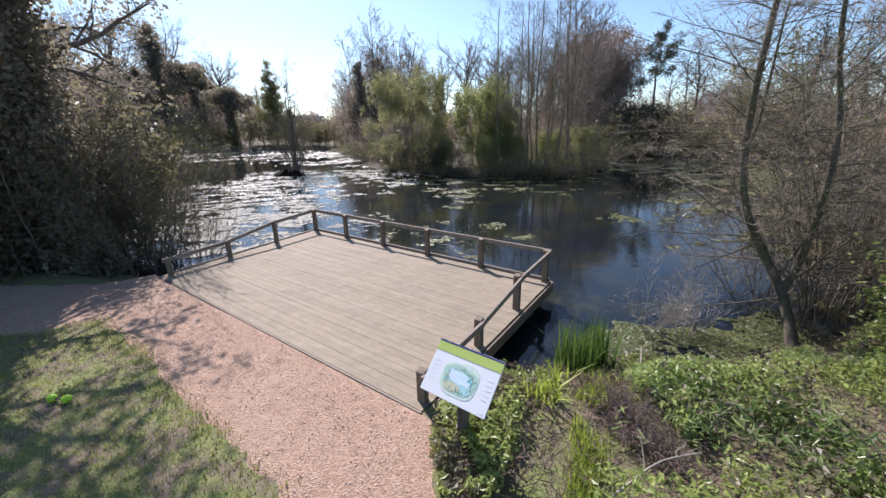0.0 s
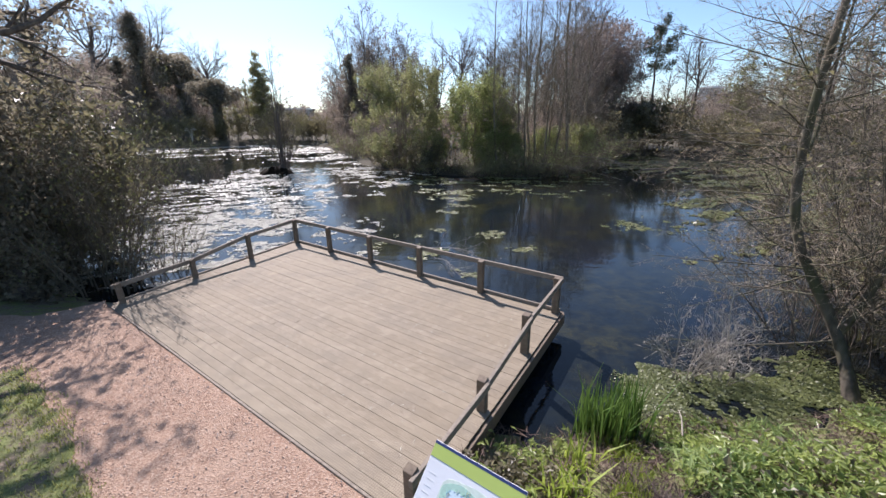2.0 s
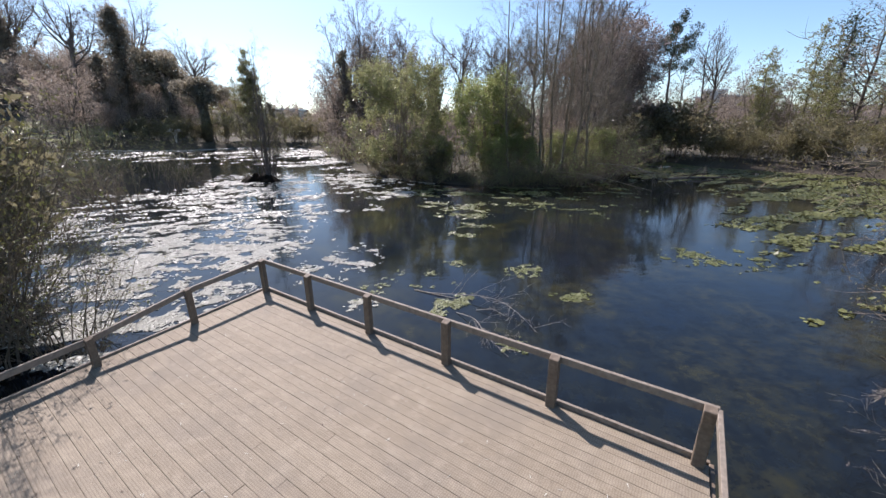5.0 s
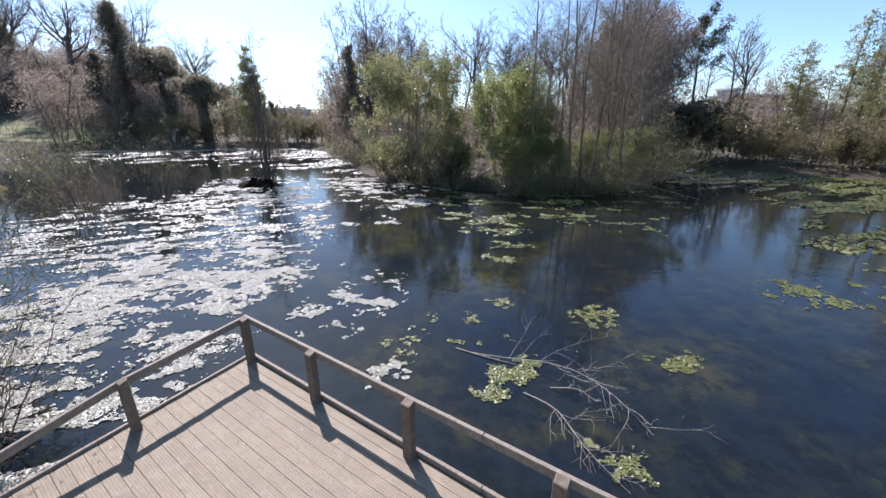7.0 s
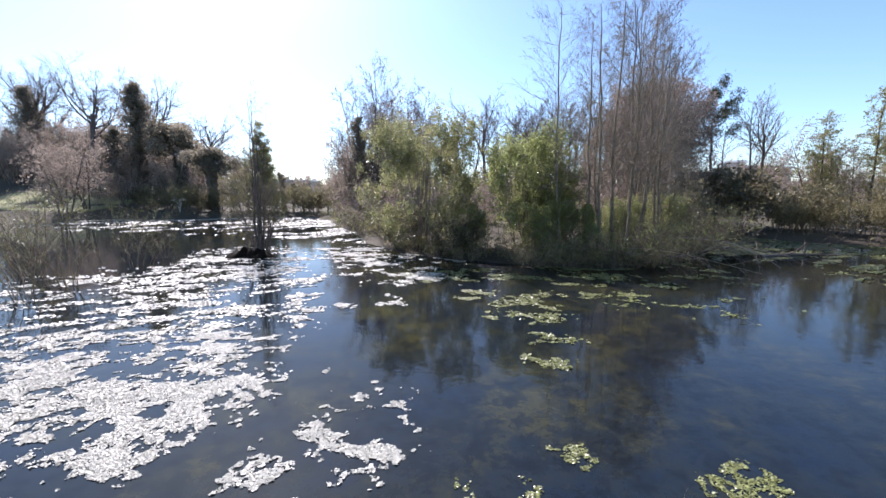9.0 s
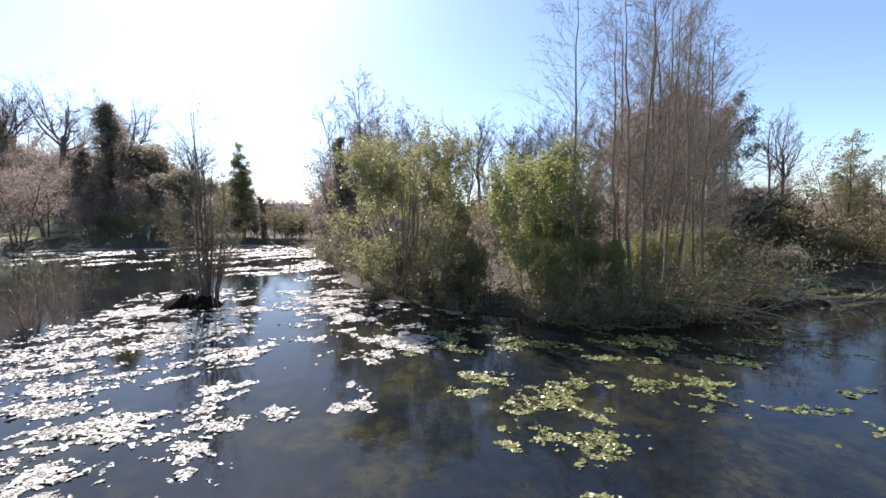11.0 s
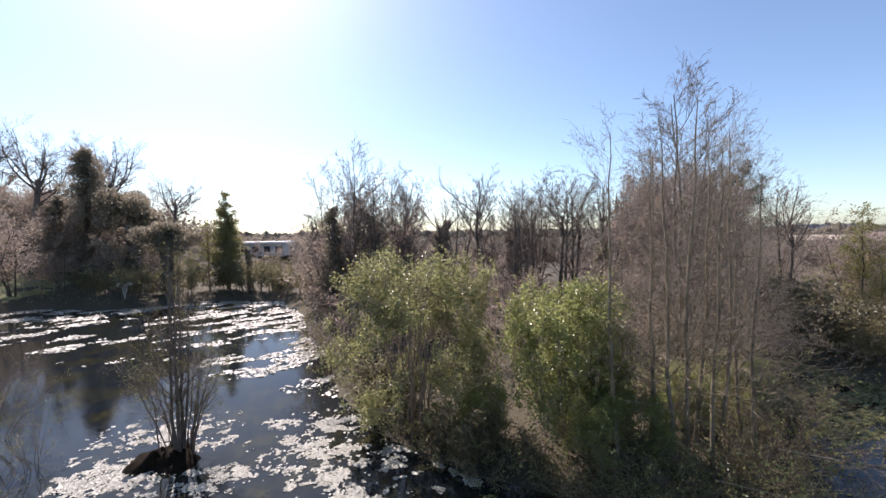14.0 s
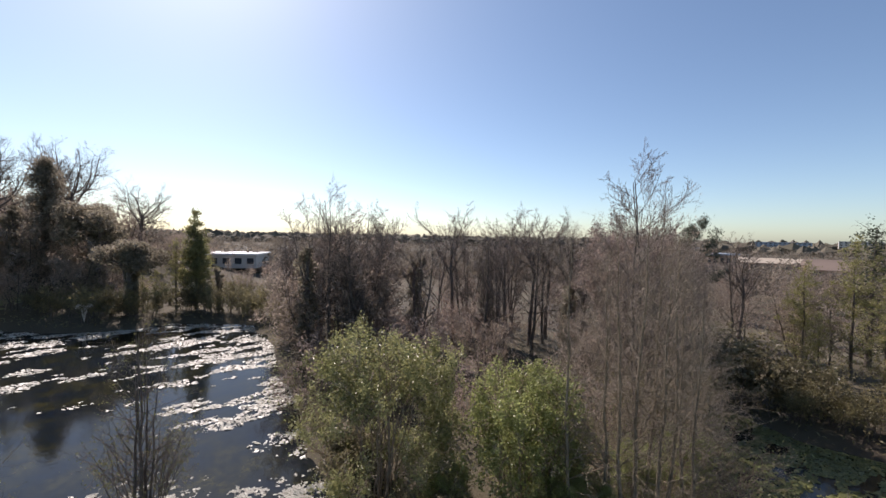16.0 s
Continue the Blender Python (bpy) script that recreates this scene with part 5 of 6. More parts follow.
for x, y, s in ((33.4, 32.2, 1.35), (32.6, 28.8, 1.3), (35.5, 35.2, 1.4), (32.5, 24.6, 1.3), (-62.8, 61.5, 1.0), (-64.5, 66.5, 1.05), (-70, 73, 1.0), (-16.2, 54.5, 0.95), (-19.5, 61, 0.75), (-12.5, 54, 1.12), (-26, 73, 0.7), (-33, 77, 0.7), (-8.5, 53, 1.0), (-14, 66, 0.8), (8, 47, 0.7), (1, 47, 0.6)):
    again(haze, x, y, 30 * x, s)

for k in range(46):
    x, y = rng.uniform(-72, -14), rng.uniform(80, 126)
    a, s, far = rng.uniform(0, 360), rng.uniform(0.45, 0.72), y > 100
    if abs(x + 0.505 * (y - 3)) > 2.5 + 0.085 * y or y > 122:
        again(haze if k % 3 else sh_far, x, y, a, s if k % 3 else 1.6 * s)

# lawn on the far left bank
lx, ly = np.arange(-84, -59.9, 0.8), np.arange(54, 79.1, 0.8)
LX, LY = np.meshgrid(lx, ly, indexing="ij")
lin, ld = inside(POND, LX[:-1, :-1] + 0.4, LY[:-1, :-1] + 0.4)
M_LAWN = plain_mat("far_lawn_grass", (0.2, 0.2, 0.08), 0.9, vary=0.35, scale=0.5)
tagged(new("far_lawn", mesh_np("far_lawn", np.stack([LX, LY, ground_z(LX, LY) + 0.05], -1), [grid_faces(len(lx), len(ly), ~lin & (ld > 0.8) & (np.hypot((LX[:-1, :-1] + 71) / 9.5, (LY[:-1, :-1] - 68) / 8) + 0.4 * fbm(LX[:-1, :-1], LY[:-1, :-1], 5, 33) < 1))], M_LAWN)), "sunlit mown grass on the far bank", "lawn", kind="structure")

# far woods towards the horizon
rng = np.random.default_rng(131)
ico = bmesh.new()
bmesh.ops.create_icosphere(ico, subdivisions=1, radius=1.0)
iv = np.array([v.co[:] for v in ico.verts])
itri = np.array([[v.index for v in f.verts] for f in ico.faces])
ico.free()
n = 5200
ang, dist = rng.uniform(-1.35, 1.35, n), 130 + 1500 * rng.random(n) ** 1.7
fx, fy = np.sin(ang) * dist, np.cos(ang) * dist
fr = (1.8 + 2.6 * rng.random(n)) * (1 + dist / 900)
keep = (fbm(fx, fy, 160, 77) > -0.12 - dist / 2500) & ~((np.abs(fx + 85) < 26) & (np.abs(fy - 165) < 36)) & ~((np.abs(fx - 146) < 30) & (np.abs(fy - 190) < 30))
fx, fy, fr, dist = fx[keep], fy[keep], fr[keep], dist[keep]
M_FARWOOD = leaf_mat("far_woodland", (0.075, 0.065, 0.05), (0.13, 0.115, 0.075), 0.9, 0)
M_MIDWOOD = leaf_mat("woodland_haze", (0.15, 0.128, 0.105), (0.28, 0.24, 0.18), 0.9, 0.4)
base = np.stack([fx, fy, ground_z(fx, fy) + fr * 0.45], 1)
close = dist < 480
k = rng.choice(np.nonzero(close)[0], 150000)
C = base[k] + unit(rng.normal(size=(len(k), 3))) * rng.random((len(k), 1)) ** 0.4 * fr[k][:, None] * np.array([1.15, 1.15, 1.0])
v, f = leaf_quads(rng, C, 1.3, 0.5)
tagged(new("far_woods", mesh_np("far_woods", v, f, M_MIDWOOD, False)), "hazy brown leafless woodland beyond the pond", "woods", kind="stuff")
b, r = base[~close], fr[~close]
n = len(b)
V = iv[None] * (1 + 0.35 * rng.normal(size=(n, len(iv), 1))) * np.stack([r * 1.1, r * 1.1, r * 0.9], 1)[:, None] + b[:, None]
F = itri[None] + (np.arange(n) * len(iv))[:, None, None]
tagged(new("far_woods", mesh_np("far_woods", V, [F.reshape(-1, 3)], M_FARWOOD, False)), "brown and olive far woodland towards the horizon", "woods", kind="stuff")

# ---- buildings beyond the trees ----
M_ROOFW = plain_mat("white_roof_sheet", (0.8, 0.8, 0.8), 0.35)
M_WALL = plain_mat("pale_plaster", (0.55, 0.52, 0.47), 0.8)
M_BRICK = plain_mat("tan_brick", (0.36, 0.24, 0.17), 0.85)
M_TILE = plain_mat("brown_roof_tiles", (0.2, 0.15, 0.12), 0.8)
M_TAN = plain_mat("tan_roof", (0.36, 0.31, 0.24), 0.8)
M_STEEL = plain_mat("blue_grey_cladding", (0.3, 0.36, 0.42), 0.5)
M_PANE = plain_mat("dark_window", (0.04, 0.05, 0.06), 0.1)


def building(name, label, x, y, turn, w, d, h, pitch, wall, roof, storeys=1, bays=4):
    root = thing(name, (x, y, gz(x, y) - 0.1), label, "building")
    root.rotation_euler.z = radians(turn)
    part("wall", box_bm(w, d, h, 0.02, (0, 0, h / 2)), wall, root)
    bm = bmesh.new()
    e = 0.4
    if pitch:
        a = [bm.verts.new(c) for c in ((-w / 2 - e, -d / 2 - e, h), (w / 2 + e, -d / 2 - e, h), (w / 2 + e, 0, h + pitch), (-w / 2 - e, 0, h + pitch), (w / 2 + e, d / 2 + e, h), (-w / 2 - e, d / 2 + e, h))]
        for ids in ((0, 1, 2, 3), (3, 2, 4, 5), (0, 3, 5), (1, 4, 2), (0, 5, 4, 1)):
            bm.faces.new([a[i] for i in ids])
        bmesh.ops.recalc_face_normals(bm, faces=bm.faces[:])
    else:
        bmesh.ops.create_cube(bm, size=1, matrix=Matrix.Translation((0, 0, h + 0.2)) @ Matrix.Diagonal((w + 2 * e, d + 2 * e, 0.4, 1)))
    part("roof", bm, roof, root)
    for s in range(storeys):
        for b in range(bays):
            win = part("window", box_bm(w / bays * 0.55, 0.1, h / storeys * 0.45, 0.01), M_PANE, root)
            win.location = (-w / 2 + w / bays * (b + 0.5), -d / 2 - 0.02, h / storeys * (s + 0.55))
    return root


building("flat_roofed_hall", "low pale hall with a bright white flat roof beyond the trees", -58, 118, 8, 17, 11, 3.3, 0, M_WALL, M_ROOFW, 1, 6)
building("long_hall", "long low building with a tan roof far beyond the trees", 140, 190, -35, 44, 16, 3.5, 2.0, M_BRICK, M_TAN, 1, 9)
for x, y, a, lab in ((112, 128, -40, "brick house with a pale gable beyond the hedge"), (128, 146, -30, "brick house among trees"), (62, 140, 10, "pale house roof among trees"), (150, 118, -60, "brick house among trees")):
    building("house", lab, x, y, a, 9, 7, 4.8, 2.2, M_BRICK if "brick" in lab else M_WALL, M_TILE if "brick" in lab else M_TAN, 2, 3)
building("brick_block", "red-brick block with a blue-grey roof beyond the hedge", 68.5, 120, 25, 14, 10, 9.0, 0, M_BRICK, M_STEEL, 3, 5)
building("brick_block", "pale rendered stair tower beside the brick block", 62.0, 117, 25, 3, 4, 10.5, 0, M_WALL, M_ROOFW, 4, 1)
building("office_block", "distant blue-grey office block on the skyline", 560, 640, -40, 70, 30, 13, 0, M_STEEL, M_STEEL, 4, 12)
building("office_block", "distant pale office block on the skyline", 690, 640, -45, 50, 30, 16, 0, M_WALL, M_STEEL, 4, 9)

# ---- pads and weed on the water ----
def floating(name, label, seed, box, tries, rule, mat, size, lift=0.006):
    rng = np.random.default_rng(seed)
    X, Y = rng.uniform(box[0], box[2], tries), rng.uniform(box[1], box[3], tries)
    wet, d = inside(POND, X, Y)
    ok = wet & (rng.random(tries) < rule(X, Y, d))
    rx, ry = X - DECK_O[0], Y - DECK_O[1]
    u, v = rx * DECK_U[0] + ry * DECK_U[1], rx * DECK_V[0] + ry * DECK_V[1]
    ok &= ~((u > -0.3) & (u < 8.9) & (v > -0.2) & (v < 5.2))
    X, Y = X[ok], Y[ok]
    m = len(X)
    k = 4
    a = np.linspace(0, 2 * np.pi, k, endpoint=False)[None] + rng.random((m, 1)) * 6.28
    r = size * (0.5 + 0.9 * rng.random((m, 1)) ** 1.5) * (0.55 + 0.8 * rng.random((m, k)))
    tx, ty = rng.normal(size=(m, 1)) * 0.28, rng.normal(size=(m, 1)) * 0.28
    VX, VY = np.cos(a) * r, np.sin(a) * r * (0.6 + 0.4 * rng.random((m, 1)))
    Z = WATER + lift + rng.random((m, 1)) * 0.012 + VX * tx + VY * ty + 0.08 * size * rng.normal(size=(m, k))
    V = np.stack([X[:, None] + VX, Y[:, None] + VY, np.maximum(Z, WATER + 0.003)], -1)
    F = np.arange(m * k).reshape(m, k)
    return tagged(new(name, mesh_np(name, V, [F], mat, False)), label, "pond plants", kind="stuff")


def streaks(X, Y, seed, sx=2.6, sy=1.1, turn=20):
    c, s = math.cos(radians(turn)), math.sin(radians(turn))
    x, y = X * c + Y * s, -X * s + Y * c
    return fbm(x / sx, y / sy, 1.0, seed, 5)


def rule_main(X, Y, d):
    zone = smooth(-5.9, -7.4, X + 0.16 * (Y - 16) + 0.8 * fbm(X, Y, 2.0, 206)) * smooth(-25, -19, X + 0.3 * (22 - Y)) * smooth(30, 26, Y)
    s = streaks(X, Y, 201, 1.7, 0.55, 24) + 0.25 * fbm(X, Y, 0.16, 202, 2)
    holes = smooth(-0.12, 0.06, fbm(X, Y, 0.6, 207, 3) + 0.45 * fbm(X, Y, 0.15, 208, 2))
    return smooth(0.24 - 0.22 * zone, 0.3 - 0.22 * zone, s) * np.clip(zone * 1.6, 0, 1) * (0.06 + 0.94 * holes)


def rule_far(X, Y, d):
    return (streaks(X, Y, 205, 3.6, 1.3, 38) + 0.35 * fbm(X, Y, 0.9, 225, 2) > 0.27 - 0.12 * smooth(44, 54, Y) - 0.25 * smooth(5, 1, d)) * smooth(39.5, 44, Y + 0.25 * (X + 17)) * smooth(-66, -61, X)


def rule_point(X, Y, d):
    s = streaks(X, Y, 209, 1.2, 0.8, -10)
    zone = smooth(7.5, 2.0, d) * smooth(21, 26, Y) * smooth(-8.5, -6.5, X) * smooth(-0.5, -4, X)
    return (s + 0.2 * fbm(X, Y, 0.25, 212, 2) > 0.5 - 0.3 * zone) * np.clip(zone * 2, 0, 1)


def rule_olive(X, Y, d):
    s = streaks(X, Y, 219, 1.3, 0.7, -15)
    zone = smooth(9, 3, d) * smooth(18, 24, Y) * smooth(-5, -2, X) * smooth(13, 9, X)
    return (s + 0.25 * fbm(X, Y, 0.3, 222, 2) > 0.5 - 0.24 * zone) * np.clip(zone * 2, 0, 1) * 0.7


def clusters(spots, stretch=1.0, full=1.04):
    """Ragged clusters of leaves at the spots (x, y, radius)."""
    def rule(X, Y, d):
        out = np.zeros(X.shape)
        gaps = smooth(-0.16, 0.02, fbm(X / 1.5, Y, 0.55, 23, 3) + 0.35 * fbm(X, Y, 0.13, 29, 2))
        rag = 1.5 * fbm(X, Y, 0.4, 17) + 0.8 * fbm(X, Y, 0.11, 19, 2)
        for x, y, r in spots:
            q = np.hypot((X - x) / (1.6 * stretch), Y - y) / (r * full) + rag
            out = np.maximum(out, smooth(1.0, 0.75, q))
        return out * gaps
    return rule


PALE_NEAR = [(-8.5, 19.3, 0.72), (-9.1, 18, 0.74), (-7.4, 16.9, 0.46), (-6.7, 17.4, 0.46), (-7.4, 15.6, 0.45), (-6.9, 16.1, 0.35), (-10.8, 17.3, 1.0), (-9.9, 16.1, 0.65), (-8.9, 16.1, 0.45), (-8.7, 14.9, 0.48), (-7.6, 14.7, 0.5), (-5.9, 18.5, 0.15),
             (-4.1, 16.8, 0.33), (-4.0, 15.9, 0.35), (-4.2, 15.1, 0.42), (-3.4, 15.5, 0.3), (-4.9, 14.7, 0.28), (-4.0, 13.9, 0.3), (-3.7, 13.0, 0.3), (-3.3, 12.3, 0.3), (-2.9, 12.8, 0.26), (-6.2, 12.8, 0.35), (-6.5, 12.2, 0.3), (-7.0, 11.6, 0.33),
             (-10.4, 13.5, 0.8), (-8.4, 12.0, 0.6), (-7.2, 13.3, 0.4), (-11.5, 15.2, 0.8)]
PALE_MID = [(-11.3, 20.1, 0.55), (-7.8, 20.9, 0.62), (-5.8, 26.1, 0.45), (-5.0, 22.9, 0.3), (-9.6, 33.0, 1.1), (-4.2, 27.6, 0.5), (-16.6, 31.2, 1.0), (-14.4, 24.7, 0.9), (-8.1, 23.4, 0.4), (-7.9, 22.3, 0.42), (-6.6, 22.6, 0.28), (-11.2, 26.3, 0.7),
            (-13.4, 27.8, 0.7), (-16.5, 26.2, 0.6), (-15.5, 28.2, 0.7), (-11.7, 24.0, 0.35), (-11.8, 22.5, 0.45), (-5.8, 27.7, 0.3), (-5.1, 24.0, 0.32), (-8.0, 27.6, 0.3), (-4.5, 29.2, 0.38), (-7.5, 30.5, 0.75), (-12.1, 28.6, 0.75), (-18.2, 32.2, 0.6), (-17.3, 31.0, 0.65), (-18.4, 30.9, 0.5), (-14.7, 31.2, 0.85), (-14.5, 34.0, 0.5), (-15.4, 36.8, 0.3), (-12.4, 31.9, 0.35), (-14.3, 28.7, 0.8), (-17.8, 29.3, 0.7), (-15.8, 28.3, 0.6),
            (-12.3, 35.6, 0.4), (-10.4, 33.9, 0.75), (-9.4, 30.8, 0.55), (-9.0, 33.2, 0.7), (-8.4, 29.7, 0.6), (-9.8, 36.1, 0.5), (-8.2, 31.6, 0.6),
            (-13.5, 31.0, 1.0), (-17.5, 34.5, 1.3), (-9.9, 36.0, 0.9)]
OLIVE_NEAR = [(-0.6, 12.9, 0.26), (-0.8, 12.3, 0.15), (0.4, 13.6, 0.16), (1.5, 15.0, 0.32), (2.6, 13.3, 0.24), (1.6, 13.2, 0.07), (0.4, 11.4, 0.12), (0.9, 11.0, 0.18), (-0.5, 15.5, 0.2), (7.7, 16.5, 0.6), (8.1, 16.0, 0.4), (-1.6, 14.1, 0.42), (-2.1, 13.8, 0.3), (-2.5, 13.6, 0.3), (-2.8, 13.2, 0.26)]
# The last four clusters are olive to give the willow's shade.
OLIVE_MID = [(0.0, 22.0, 0.7), (-0.1, 20.1, 0.5), (-0.4, 18.7, 0.4), (-1.5, 21.9, 0.4), (3.0, 23.2, 0.45), (-1.9, 23.8, 0.65), (-0.5, 23.9, 0.7), (-2.3, 25.1, 0.5), (-1.3, 24.5, 0.48), (0.7, 24.4, 0.48), (-1.3, 23.1, 0.4), (0.5, 22.7, 0.42), (3.5, 24.7, 0.55), (2.1, 24.6, 0.28),
             (3.8, 27.8, 0.9), (-4.1, 26.5, 0.28), (-0.2, 27.6, 0.6), (1.6, 26.2, 0.4), (-5.6, 29.2, 0.5), (-3.6, 28.6, 0.4), (-5.2, 27.6, 0.4), (-2.6, 29.1, 0.4)]


def rule_right(X, Y, d):
    s = streaks(X, Y, 221, 2.6, 0.8, 25) + 0.3 * fbm(X, Y, 0.4, 223, 2)
    edge = np.interp(Y, [11, 14, 17, 22, 27, 31, 36], [6.4, 8.6, 9.6, 11.6, 13.6, 14.5, 10.5])
    return (s > 0.16 - 0.3 * smooth(3.5, 0.5, d) - 0.22 * smooth(1.5, 5, X - edge)) * smooth(-0.6, 1.2, X - edge + 1.4 * fbm(X, Y, 1.6, 227))


def rule_duck(X, Y, d):
    return ((d < 1.3 + 0.6 * fbm(X, Y, 0.8, 3)) & (fbm(X, Y, 0.5, 8) + 0.3 * fbm(X, Y, 0.12, 9, 2) > -0.25)) * smooth(3.2, 3.9, X) * smooth(7.6, 6.4, X) * (Y < 9)


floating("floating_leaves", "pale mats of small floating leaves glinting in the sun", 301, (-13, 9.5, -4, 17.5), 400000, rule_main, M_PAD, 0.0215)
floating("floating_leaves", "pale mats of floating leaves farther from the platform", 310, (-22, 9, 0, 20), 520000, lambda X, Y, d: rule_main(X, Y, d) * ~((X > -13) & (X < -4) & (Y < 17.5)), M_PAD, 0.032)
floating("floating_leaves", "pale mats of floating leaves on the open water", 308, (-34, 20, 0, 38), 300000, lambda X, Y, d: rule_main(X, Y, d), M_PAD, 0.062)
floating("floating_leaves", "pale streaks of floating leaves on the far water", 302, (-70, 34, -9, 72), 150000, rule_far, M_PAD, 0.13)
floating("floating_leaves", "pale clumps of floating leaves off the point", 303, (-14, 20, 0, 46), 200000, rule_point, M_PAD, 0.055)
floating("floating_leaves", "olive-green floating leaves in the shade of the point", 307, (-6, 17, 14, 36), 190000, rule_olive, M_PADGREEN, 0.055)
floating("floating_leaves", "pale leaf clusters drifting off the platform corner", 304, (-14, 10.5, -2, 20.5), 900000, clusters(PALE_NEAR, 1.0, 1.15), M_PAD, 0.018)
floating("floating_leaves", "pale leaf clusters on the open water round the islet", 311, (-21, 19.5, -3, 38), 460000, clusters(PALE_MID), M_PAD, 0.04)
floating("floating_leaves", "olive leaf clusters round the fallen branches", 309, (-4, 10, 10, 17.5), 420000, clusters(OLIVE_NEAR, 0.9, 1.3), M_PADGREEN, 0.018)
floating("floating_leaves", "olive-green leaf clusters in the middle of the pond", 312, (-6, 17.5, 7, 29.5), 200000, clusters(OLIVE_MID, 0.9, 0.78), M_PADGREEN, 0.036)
floating("floating_weed", "olive-green floating weed in the sheltered arm", 305, (5, 11, 32, 46), 260000, rule_right, M_WEED, 0.085)
floating("duckweed", "green duckweed mat along the near bank", 306, (1.5, 4.8, 10, 10), 230000, rule_duck, M_DUCK, 0.022)

# ---- near bank plants ----
def herb_patch(name, label, seed, n, spot, mat, height, long, wide, rule=None, cat="plants", flat=0.45, low=False):
    rng = np.random.default_rng(seed)
    x0, y0, x1, y1 = spot
    X, Y = rng.uniform(x0, x1, n * 3), rng.uniform(y0, y1, n * 3)
    wet, d = inside(POND, X, Y)
    pin, _ = inside(PATHWAY, X, Y)
    ok = ~wet & ~pin
    if rule:
        ok &= rng.random(n * 3) < rule(X, Y, d)
    X, Y, d = X[ok][:n], Y[ok][:n], d[ok][:n]
    hh = height * (0.45 + 1.0 * (0.5 + fbm(X, Y, 0.7, seed)))
    if low:
        hh = hh * (0.25 + 0.75 * smooth(0.3, 1.5, d))
    C = np.stack([X, Y, ground_z(X, Y) + 0.02 + hh * rng.random(len(X)) ** 0.6], 1)
    v, f = leaf_quads(rng, C, long, wide, flat)
    return tagged(new(name, mesh_np(name, v, f, mat, False)), label, cat, kind="stuff")


def earth(X, Y):
    """1 on the strip of bare earth that runs down to the water."""
    return smooth(0.36, 0.16, np.abs(X - 1.93 - 0.3 * (Y - 3.55)) + 0.2 * fbm(X, Y, 0.5, 47)) * smooth(5.0, 4.6, Y)


def bank_rule(X, Y, d):
    lump = smooth(-0.35, 0.1, fbm(X, Y, 0.9, 44) + 0.15)
    t = np.clip(((X - 2.6) * 0.6 - (Y - 4.4) * 1.5) / 2.61, 0, 1)
    heap = smooth(0.22, 0.4, np.hypot(X - 2.6 - 0.6 * t, Y - 4.4 + 1.5 * t) + 0.15 * fbm(X, Y, 0.4, 48))
    return np.clip(1.0 - earth(X, Y), 0, 1) * heap * lump * smooth(2.1, 2.9, X - 0.3 * (Y - 3)) * smooth(12.5, 9.0, X + fbm(X, Y, 1.5, 49)) * smooth(0.2, 2.2, Y + fbm(X, Y, 1.5, 50))


def clump(scale, seed, bias):
    return lambda X, Y, d: bank_rule(X, Y, d) * smooth(-0.12, 0.16, fbm(X, Y, scale, seed) + bias)


herb_patch("nettles", "lush green nettles and herbs covering the bank", 311, 26000, (1.9, 0.5, 11, 8.5), M_HERB, 0.42, 0.08, 0.036, clump(0.8, 411, 0.08), low=True)
herb_patch("lance_leaved_herbs", "grey-green lance-leaved herbs in clumps on the bank", 316, 20000, (2.4, 0.5, 9.5, 8.5), M_LANCE, 0.38, 0.17, 0.026, clump(0.6, 431, 0.02), flat=0.2, low=True)
herb_patch("bramble_leaves", "dark bramble leaves spreading among the herbs", 317, 4500, (3.2, 0.0, 13, 8.5), M_IVY, 0.45, 0.08, 0.06, clump(0.7, 451, -0.05), low=True)
herb_patch("ground_ivy", "dark ivy round the leg of the information board", 312, 1300, (0.55, 2.35, 1.9, 4.4), M_IVY, 0.2, 0.075, 0.055, lambda X, Y, d: smooth(0.75, 0.25, np.abs(X - 1.1 - 0.3 * (Y - 3.4))) * smooth(-0.1, 0.2, fbm(X, Y, 0.5, 413)))
herb_patch("nettles", "fresh herbs beside the platform corner", 313, 2300, (0.5, 2.3, 2.3, 5.2), M_HERB, 0.22, 0.09, 0.035, lambda X, Y, d: smooth(0.75, 0.3, np.abs(X - 1.15 - 0.3 * (Y - 3))) * (1 - earth(X, Y)) * smooth(-0.15, 0.15, fbm(X, Y, 0.45, 415)))
def shore(width):
    return lambda X, Y, d: smooth(width, 0.2, d) * np.clip(0.6 + fbm(X, Y, 1.5, 461), 0, 1)


herb_patch("shore_brambles", "brown and olive brambles trailing to the water round the point", 341, 11000, (-9, 29, 13, 42), M_HEDGE, 0.7, 0.2, 0.09, shore(2.4))
herb_patch("shore_brambles", "dull brambles and dead growth along the far bank", 342, 7000, (-62, 40, -8, 78), M_HEDGE, 0.9, 0.34, 0.15, shore(3.0))
herb_patch("shore_brambles", "dull brambles along the bank of the sheltered arm", 343, 7000, (10, 8, 36, 50), M_HEDGE, 0.9, 0.28, 0.12, shore(3.0))
herb_patch("bramble_thicket", "leafy bramble thicket beside the leaning alder", 314, 22000, (6.0, 2.5, 12, 8), M_HERB, 2.1, 0.09, 0.055, lambda X, Y, d: smooth(6.2, 7.8, X) * smooth(0.3, 0.9, d) * smooth(12, 9.5, X + fbm(X, Y, 1.5, 51)) * smooth(2.6, 4.4, Y + fbm(X, Y, 1.5, 52)))
herb_patch("leaf_litter", "brown dead stems and litter on the bank", 315, 16000, (0.8, -0.5, 9, 7.5), M_DEAD, 0.16, 0.2, 0.011)


